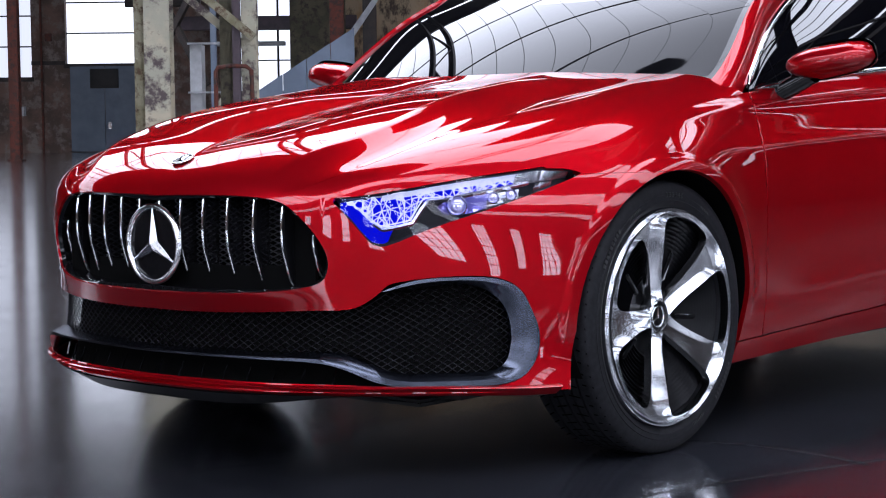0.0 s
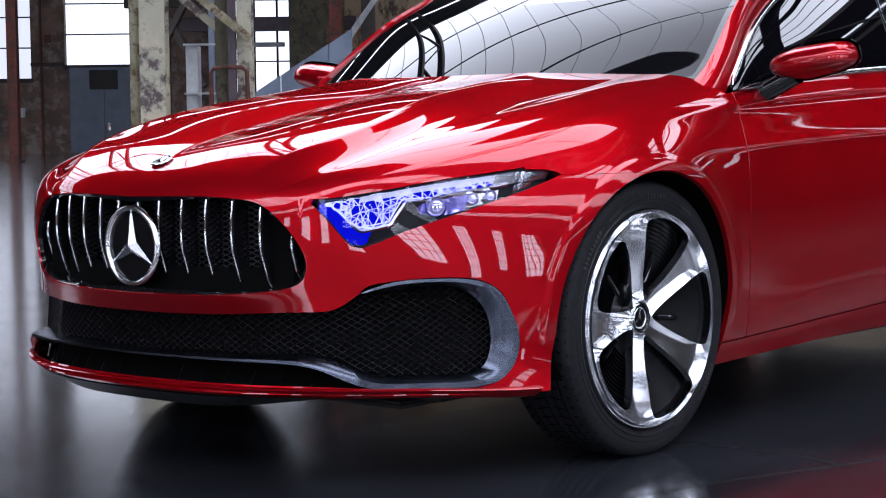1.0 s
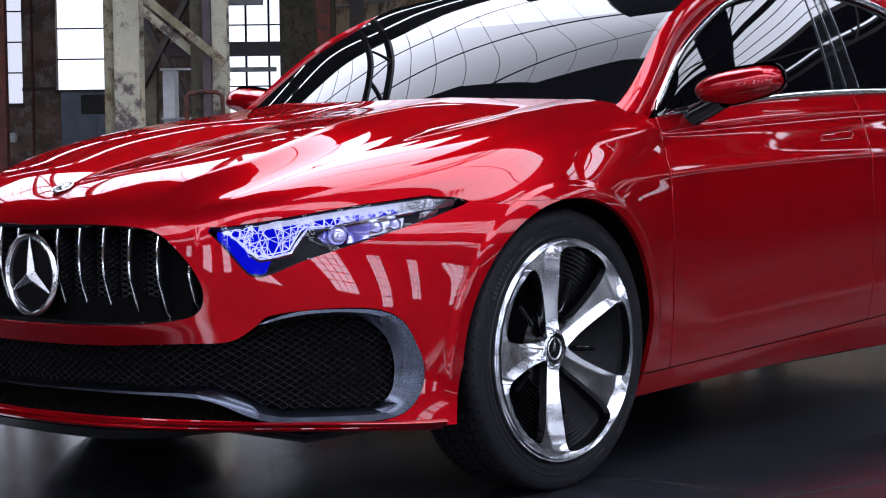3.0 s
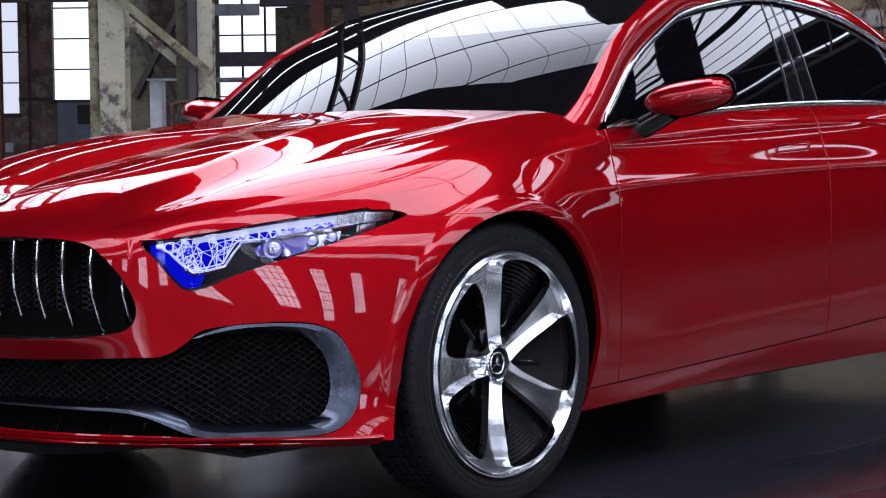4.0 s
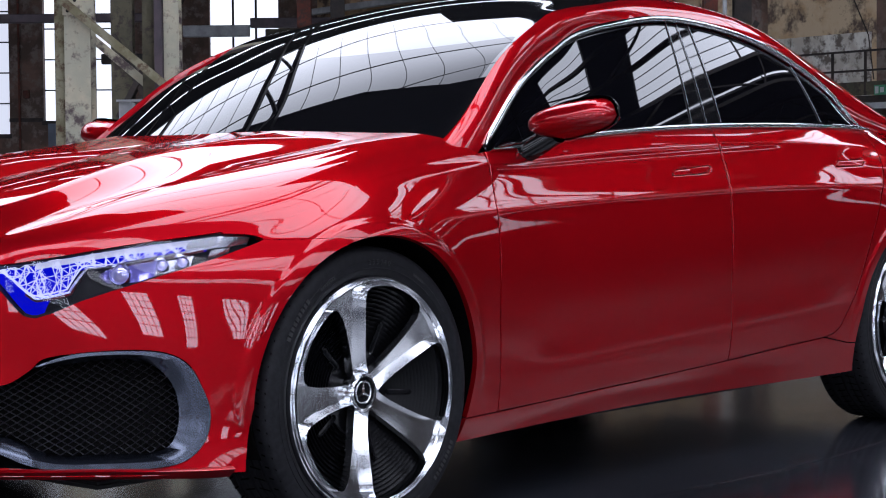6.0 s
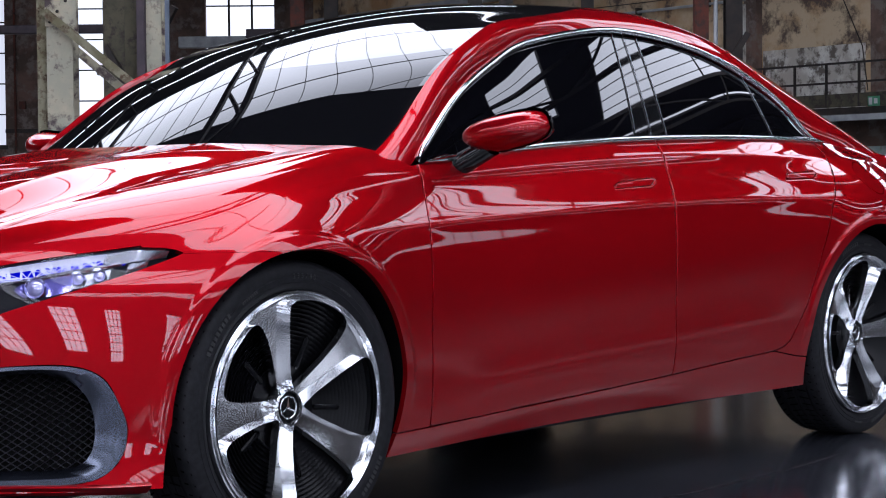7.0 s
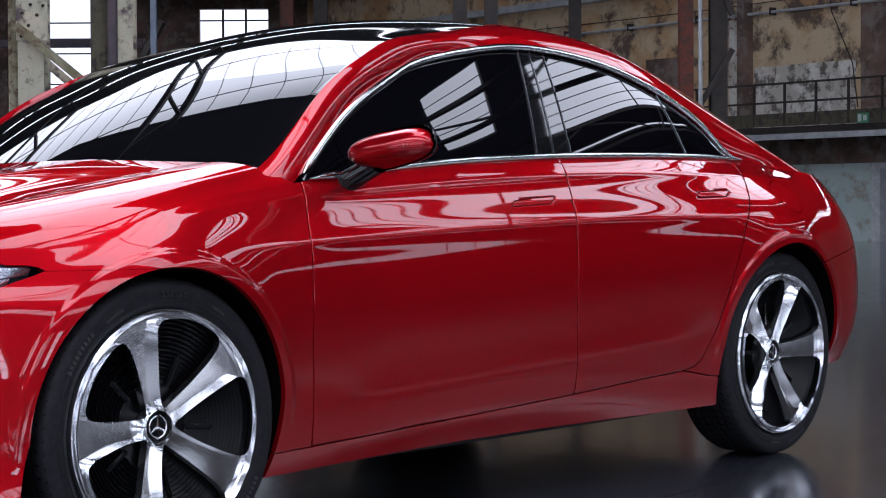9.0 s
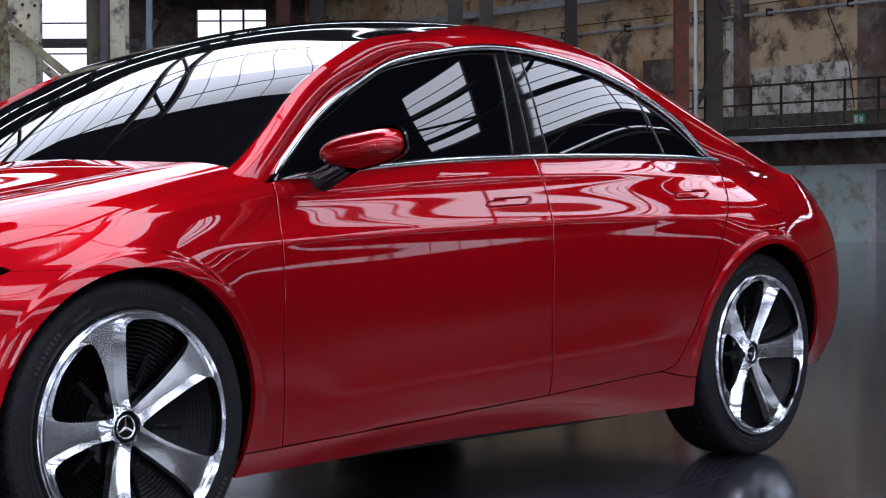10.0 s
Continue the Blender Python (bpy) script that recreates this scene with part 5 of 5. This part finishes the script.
solid("pilaster", BROWN, "shallow brown pilaster", "pilaster", [((-1.60, -.22, 2.6), (-1.29, 0, TOP))], base=GAL)
doorway = tagged(new("door_2"), "open dark doorway in a worn white frame", "doorway", kind="structure")
for lo, hi in (((2.30, -.06, 0), (2.52, .5, 1.75)), ((4.06, -.06, 0), (4.3, .5, 1.75)), ((2.52, -.06, 1.62), (4.06, .5, 1.75))):
    solid("door_frame", WHITE_BOX, "", "", [(lo, hi)], parent=doorway, base=GAL)
# dark sheet in place of the shade behind the open doorway
solid("doorway_shade", ROOF_DARK, "", "", [((2.3, .9, 0), (4.3, 1.0, 1.9))], parent=doorway, base=GAL)
gallery = tagged(new("gallery"), "steel walkway with a railing along the wall", "walkway")
solid("deck", DARK_STEEL, "", "", [((-2.6, -1.6, 2.42), (W1, -.02, 2.56))], parent=gallery, base=GAL)
solid("kick_plate", OLIVE_DARK, "", "", [((-2.6, -1.62, 2.57), (W1, -1.585, 2.86))], parent=gallery, base=GAL)
solid("edge_beam", BEAM_GREY, "pale grey edge beam", "", [((-2.6, -1.72, 2.27), (W1, -1.6, 2.40))], parent=gallery, base=GAL)
for z in (3.08, 3.50):
    solid("rail", DARK_STEEL, "", "", [((-2.6, -1.62, z), (W1, -1.575, z + .045))], parent=gallery, base=GAL)
for k in range(11):
    solid("post", DARK_STEEL, "", "", [((-2.5 + k * .9, -1.625, 2.57), (-2.455 + k * .9, -1.58, 3.54))], parent=gallery, base=GAL)
    if k % 3 == 0:
        solid("bracket", DARK_STEEL, "", "", [((-2.5 + k * .9, -1.5, 2.28), (-2.40 + k * .9, 0, 2.418))], parent=gallery, base=GAL)
sign = tagged(new("exit_sign"), "small green and white exit sign on the railing", "sign")
solid("sign_panel", material("sign_green", (.05, .22, .12), .5), "", "", [((3.20, -1.66, 2.56), (3.50, -1.63, 2.77))], parent=sign, base=GAL)
solid("sign_symbol", WHITE_BOX, "", "", [((3.23, -1.666, 2.59), (3.32, -1.66, 2.74)), ((3.37, -1.666, 2.61), (3.46, -1.66, 2.72))], parent=sign, base=GAL)
for nm, mat, lab, chain, r in (("service_pipe", BEAM_GREY, "thin pale service pipe along the gallery wall", ((W0 + .3, -.16, 5.33), (W1, -.16, 5.33)), .035),
                               ("cable", DARK_STEEL, "thin dark cable sagging down the wall", ((.95, -.05, 6.6), (1.15, -.05, 5.2), (1.75, -.05, 4.0), (1.9, -.05, 3.0)), .014),
                               ("cable", DARK_STEEL, "thin dark cable along the gallery wall", ((W0 + .3, -.1, 5.62), (-3, -.1, 5.56), (W1, -.1, 5.66)), .012)):
    bm = bmesh.new()
    tube(bm, [GAL @ Vector(p) for p in chain], r, 8)
    tagged(part(nm, bm, mat, None, smooth=True), lab, "pipe" if r > .02 else "cable")
for k in range(9):
    solid("pipe_clip", DARK_STEEL, "dark clip that holds the service pipe", "clip", [((-15 + k * 2.4, -.2, 5.27), (-14.95 + k * 2.4, 0, 5.44))], kind="thing", base=GAL)
solid("roof_beam", BEAM_GREY, "pale steel channel along the gallery wall", "beam", [((W0 + .3, -.6, 6.06), (-4.2, -.35, 6.24))], kind="thing", base=GAL)


# steel columns of the crane bay, built from flanges, web and rivets
def column(name, x, y, w_, d_, mat, label, rivets=False, tall=7.5):
    col = tagged(new(name), label, "column", group="steel columns")
    col.matrix_basis = HALL @ pose(x, y, 0)
    for lo, hi in (((-w_ / 2, -d_ / 2, 0), (w_ / 2, -d_ / 2 + .025, tall)), ((-w_ / 2, d_ / 2 - .025, 0), (w_ / 2, d_ / 2, tall))):
        bm = bmesh.new()
        box(bm, lo, hi)
        part("flange", bm, mat, col)
    bm = bmesh.new()
    box(bm, (-.012, -d_ / 2 + .027, 0), (.012, d_ / 2 - .027, tall))
    part("web", bm, mat, col)
    bm = bmesh.new()
    box(bm, (-w_ / 2 - .06, -d_ / 2 - .06, 0), (w_ / 2 + .06, d_ / 2 + .06, .04))
    part("base_plate", bm, mat, col)
    if rivets:
        bm = bmesh.new()
        for k in range(int(tall / .125) - 1):
            for sx in (-.6, .6):
                bmesh.ops.create_uvsphere(bm, u_segments=6, v_segments=4, radius=.011, matrix=Matrix.Translation((sx * w_ / 2, -d_ / 2, .12 + k * .125)))
        part("rivets", bm, mat, col)
    return col


column("steel_column", -2.665, 13.0, .25, .30, PALE_PAINT, "tall steel column in flaking pale paint", tall=4.6)
column("steel_column", -2.845, 13.06, .11, .26, GREEN_STEEL, "riveted olive steel column", True, 4.6)
column("steel_column", -1.78, 13.1, .145, .24, PALE_PAINT, "tall steel column in flaking pale paint", tall=4.6)
column("steel_column", -1.895, 12.95, .075, .10, PURPLE_STEEL, "slim plum-coloured steel column", tall=4.6)
column("steel_column", -2.005, 13.15, .13, .22, OLIVE_DARK, "dark olive steel column", tall=4.6)
column("steel_column", -2.15, 35.5, .30, .35, RED_STEEL, "dark red steel column")
column("steel_column", -1.45, 36.0, .30, .35, DARK_STEEL, "dark steel column")
column("steel_column", -10.3, 40.0, .24, .3, RED_STEEL, "rust-brown steel column before the windows")
column("steel_column", -4.2, 30.0, .11, .12, SLATE, "slim slate-blue steel post", tall=6.5)
column("steel_column", -5.35, 31.0, .42, .3, OLIVE_DARK, "broad dark olive steel column", tall=7.0)
column("steel_column", 5.19, 25.0, .215, .3, RED_STEEL, "tall red oxide steel column")
column("steel_column", 5.74, 25.2, .27, .3, DARK_STEEL, "tall dark steel column")
column("steel_column", 1.55, 25.6, .24, .3, DARK_STEEL, "tall dark steel column")
column("steel_column", 2.05, 25.2, .22, .3, DARK_STEEL, "tall dark steel column")
column("steel_column", 3.75, 30.0, .22, .3, DARK_STEEL, "tall dark steel column")


def strut(name, a, b_, w_, d_, mat, label, category="brace"):
    bm = bmesh.new()
    bar(bm, HALL @ Vector(a), HALL @ Vector(b_), w_, d_)
    return tagged(part(name, bm, mat, None), label, category, group="braces")


strut("brace", (-2.80, 12.82, 2.60), (-1.72, 12.90, 1.69), .085, .08, GREEN_STEEL, "sloping olive steel brace between columns")
strut("brace", (-2.62, 13.35, 2.28), (-1.74, 13.4, 1.52), .06, .08, PALE_PAINT, "sloping pale brace between columns")
strut("brace", (-2.45, 35.6, 1.9), (-1.3, 35.9, 3.6), .16, .12, BEAM_GREY, "pale steel brace between red and dark columns")
strut("brace", (-5.4, 30.8, 2.1), (-4.1, 30.4, 4.4), .12, .12, DARK_STEEL, "dark steel brace between columns")
strut("brace", (-4.4, 30.5, 1.6), (-5.5, 30.9, 3.7), .12, .12, DARK_STEEL, "dark steel brace between columns")
gus = tagged(new("gusset_plate"), "bolted pale gusset plate on the column", "plate")
solid("plate", PALE_PAINT, "", "", [((-2.80, 12.835, 2.46), (-2.50, 12.848, 2.90))], parent=gus)
for bx, bz in ((-2.75, 2.50), (-2.68, 2.60), (-2.60, 2.70), (-2.54, 2.79), (-2.74, 2.72), (-2.66, 2.80)):
    bm = bmesh.new()
    bmesh.ops.create_uvsphere(bm, u_segments=8, v_segments=5, radius=.017, matrix=HALL @ Matrix.Translation((bx, 12.83, bz)))
    part("bolt", bm, DARK_STEEL, gus, smooth=True)
strut("brace", (-2.5, 14.2, .62), (-1.95, 14.0, 1.42), .06, .05, PALE_PAINT, "pale brace rising between columns")
strut("brace", (5.42, 25.0, 2.45), (5.95, 25.0, 3.35), .09, .09, DARK_STEEL, "dark steel brace between columns")
strut("brace", (5.55, 25.0, 4.9), (5.95, 25.0, 3.9), .09, .09, DARK_STEEL, "dark steel brace between columns")
for x in (5.40,):
    bm = bmesh.new()
    tube(bm, [HALL @ Vector((x, 24.8, 0)), HALL @ Vector((x, 24.8, TOP))], .035, 10)
    tagged(part("down_pipe", bm, BEAM_GREY, None, smooth=True), "pale grey down pipe beside the red column", "pipe")
bm = bmesh.new()
tube(bm, [HALL @ Vector(p) for p in ((-2.10, 12.9, .9), (-2.10, 12.9, 1.36), (-2.08, 12.9, 1.40), (-1.95, 12.9, 1.42), (-1.80, 12.9, 1.41), (-1.75, 12.9, 1.37), (-1.74, 12.9, .9))], .022, 10)
tagged(part("bent_pipe", bm, RED_STEEL, None, smooth=True), "bent dark red pipe beside the columns", "pipe")
cab = tagged(new("switch_cabinet"), "tall grey-white switch cabinet behind the columns", "cabinet")
solid("cabinet_body", WHITE_BOX, "", "", [((-2.58, 14.6, 0), (-2.455, 14.9, 1.70))], parent=cab)
solid("cabinet_top", BEAM_GREY, "", "", [((-2.60, 14.55, 1.70), (-2.15, 14.60, 1.722))], parent=cab)
solid("cabinet_shelf", BEAM_GREY, "", "", [((-2.60, 14.55, 1.18), (-2.2, 14.60, 1.20))], parent=cab)
# stair enclosure of slate panels
stair = tagged(new("stair_enclosure"), "slate-blue panelled side of a staircase", "staircase")
for k in range(6):
    bm = bmesh.new()
    x0, x1 = -3.9 + k * .42, -3.9 + (k + 1) * .42
    z0, z1 = .91 + k * .265, .91 + (k + 1) * .265
    vs = [bm.verts.new(HALL @ Vector(p)) for y in (27.0, 27.06) for p in ((x0 + .006, y, 0), (x1 - .006, y, 0), (x1 - .006, y, z1), (x0 + .006, y, z0))]
    for q_ in ((0, 1, 2, 3), (7, 6, 5, 4), (0, 4, 5, 1), (1, 5, 6, 2), (2, 6, 7, 3), (3, 7, 4, 0)):
        bm.faces.new([vs[i] for i in q_])
    part("panel", bm, SLATE, stair)
# closing walls behind and beside the camera
S_HOLES = [(-54 + k * 9.3, -50.9 + k * 9.3 + 1.1 * (k % 3 == 1), 3.0 + .9 * (k % 2), 10.1) for k in range(12)]
boxes, at = [], -60
for a, b_, z0, z1 in S_HOLES:
    boxes += [((at, -34.5, 0), (a, -34, TOP)), ((a, -34.5, 0), (b_, -34, z0)), ((a, -34.5, z1), (b_, -34, TOP))]
    at = b_
boxes.append(((at, -34.5, 0), (60, -34, TOP)))
solid("wall_south", BROWN, "dim brown plaster wall with tall windows", "wall", boxes)
for a, b_, z0, z1 in S_HOLES:
    win = tagged(new("window_south"), "tall steel-framed industrial window with milky panes", "window", kind="structure")
    solid("sky_pane", SKY_SOUTH, "", "", [((a, -34.42, z0), (b_, -34.40, z1))], parent=win)
    bm = bmesh.new()
    for k in range(5):
        x = a + (b_ - a) * k / 4
        box(bm, (x - .06, -34.38, z0), (x + .06, -34.3, z1), HALL)
    z = z0
    while z < z1 + .1:
        box(bm, (a, -34.37, z - .05), (b_, -34.31, z + .05), HALL)
        z += 1.1
    part("glazing_bars", bm, DARK_STEEL, win)
solid("wall_west", BROWN, "dim brown plaster end wall", "wall", [((-60.5, -34, 0), (-60, NORTH, TOP))])
# glowing strip added high up on the unseen end wall to brighten the flank
Z0, Z1 = 9.7, 10.5
win = tagged(new("window_east"), "long glowing strip added high on the unseen end wall to light the flank", "window", kind="structure")
solid("sky_pane", EAST_GLOW, "", "", [((60.2, -34, Z0), (60.22, EAST_B, Z1))], parent=win)
solid("glazing_bars", DARK_STEEL, "", "", [((60.1, -34 + j * 2.4 - .06, Z0), (60.18, -34 + j * 2.4 + .06, Z1)) for j in range(30)], parent=win)
solid("wall_east", DARKENED, "unseen brown plaster end wall, darkened to dim reflections, with a glowing strip", "wall", [((60, -34, 0), (60.5, EAST_B, Z0)), ((60, -34, Z1), (60.5, EAST_B, TOP))])

# roof: dark sheeting with milky skylight bands, ribs and trusses
# (x0, x1, y0, y1): a broad glazed field ahead of the car, narrower bands elsewhere
FIELDS = [(-40, -.4, -3.5, 21.5), (-.4, .8, -3.5, 16.5), (.8, 2.2, -3.5, 11.0), (2.2, 8.0, -3.5, 4.5), (-30, 3, 27.0, 27.8), (-30, 3, 36, 37.2), (-48, -32, 30.4, 35), (8, 48, 30.3, 32.5)]
FIELDS += [(9.0, 27, -3.5, -.8), (11.4, 15, 5.6, 7.3), (12.5, 16.8, 8.8, 18), (18.1, 18.4, 9, 20), (20.8, 25.0, -4, 11.5), (29, 29.9, -8, 26), (33.5, 34.6, -14, 27), (41, 43, -14, 28), (-48, 40, -13, -7.5), (-48, 40, -24, -20)]
cells_x = sorted({-60.5, 60.5, *(f[0] for f in FIELDS), *(f[1] for f in FIELDS)})
cells_y = sorted({-34.5, NORTH + .5, *(f[2] for f in FIELDS), *(f[3] for f in FIELDS)})
boxes = []
for y0, y1 in zip(cells_y, cells_y[1:]):
    run = None
    for x0, x1 in zip(cells_x, cells_x[1:]):
        mx, my = (x0 + x1) / 2, (y0 + y1) / 2
        hole = any(f[0] < mx < f[1] and f[2] < my < f[3] for f in FIELDS)
        if hole:
            if run:
                boxes.append(((run[0], y0, TOP), (run[1], y1, TOP + .2)))
            run = None
        else:
            run = (run[0] if run else x0, x1)
    if run:
        boxes.append(((run[0], y0, TOP), (run[1], y1, TOP + .2)))
ceiling = solid("ceiling", ROOF_DARK, "sooty dark roof sheeting", "ceiling", boxes)
# dark sheet added unseen under the glazed field, its askew edge trimming screen reflections
bm = bmesh.new()
rim = [(-40, 16), (-6.1, 11.8), (-3.7, 9.0), (-2.2, 7.6), (-1.2, 5.7), (-.8, 4.9), (.4, 3.6), (1.1, 2.5), (2.2, .6), (2.2, -3.6), (-40, -3.6)]
low, high = ([bm.verts.new(HALL @ Vector((x, y, z))) for x, y in rim] for z in (TOP - .22, TOP - .14))
bm.faces.new(low)
bm.faces.new(high[::-1])
for i in range(len(rim)):
    bm.faces.new((low[i], low[(i + 1) % len(rim)], high[(i + 1) % len(rim)], high[i]))
part("reflection_trim_sheet", bm, ROOF_DARK, ceiling)
for x0, x1, y0, y1 in FIELDS:
    sk = tagged(new("skylight"), "long milky skylight band with dark ribs", "skylight", group="skylights", kind="structure")
    solid("sky_pane", SKY_HIGH, "", "", [((x0, y0, TOP + .10), (x1, y1, TOP + .12))], parent=sk)
    bm = bmesh.new()
    for k in range(int((x1 - x0) / .6)):
        box(bm, (x0 + k * .6 - .0025, y0, TOP + .02), (x0 + k * .6 + .0025, y1, TOP + .06), HALL)
    n_p = max(1, round((y1 - y0) / 4.8))
    for j in range(1, n_p):
        y = y0 + (y1 - y0) * j / n_p
        box(bm, (x0, y - .045, TOP - .1), (x1, y + .045, TOP), HALL)
    part("ribs", bm, DARK_STEEL, sk)
for k in [j for j in range(-12, 13) if j]:
    tr = tagged(new("roof_truss"), "dark riveted steel roof truss", "truss", group="roof trusses")
    x = k * 4.0 + .2
    bm = bmesh.new()
    box(bm, (x - .07, -34, TOP - .42), (x + .07, NORTH, TOP - .25), HALL)
    part("top_chord", bm, DARK_STEEL, tr)
    bm = bmesh.new()
    box(bm, (x - .06, -34, TOP - 1.72), (x + .06, NORTH, TOP - 1.58), HALL)
    part("bottom_chord", bm, DARK_STEEL, tr)
    bm = bmesh.new()
    for j in range(15):
        y = -34 + j * 5.8
        bar(bm, HALL @ Vector((x, y, TOP - 1.65)), HALL @ Vector((x, y + 2.9, TOP - .35)), .07, .07)
        bar(bm, HALL @ Vector((x, y + 2.9, TOP - .35)), HALL @ Vector((x, y + 5.8, TOP - 1.65)), .07, .07)
    part("lattice", bm, DARK_STEEL, tr)
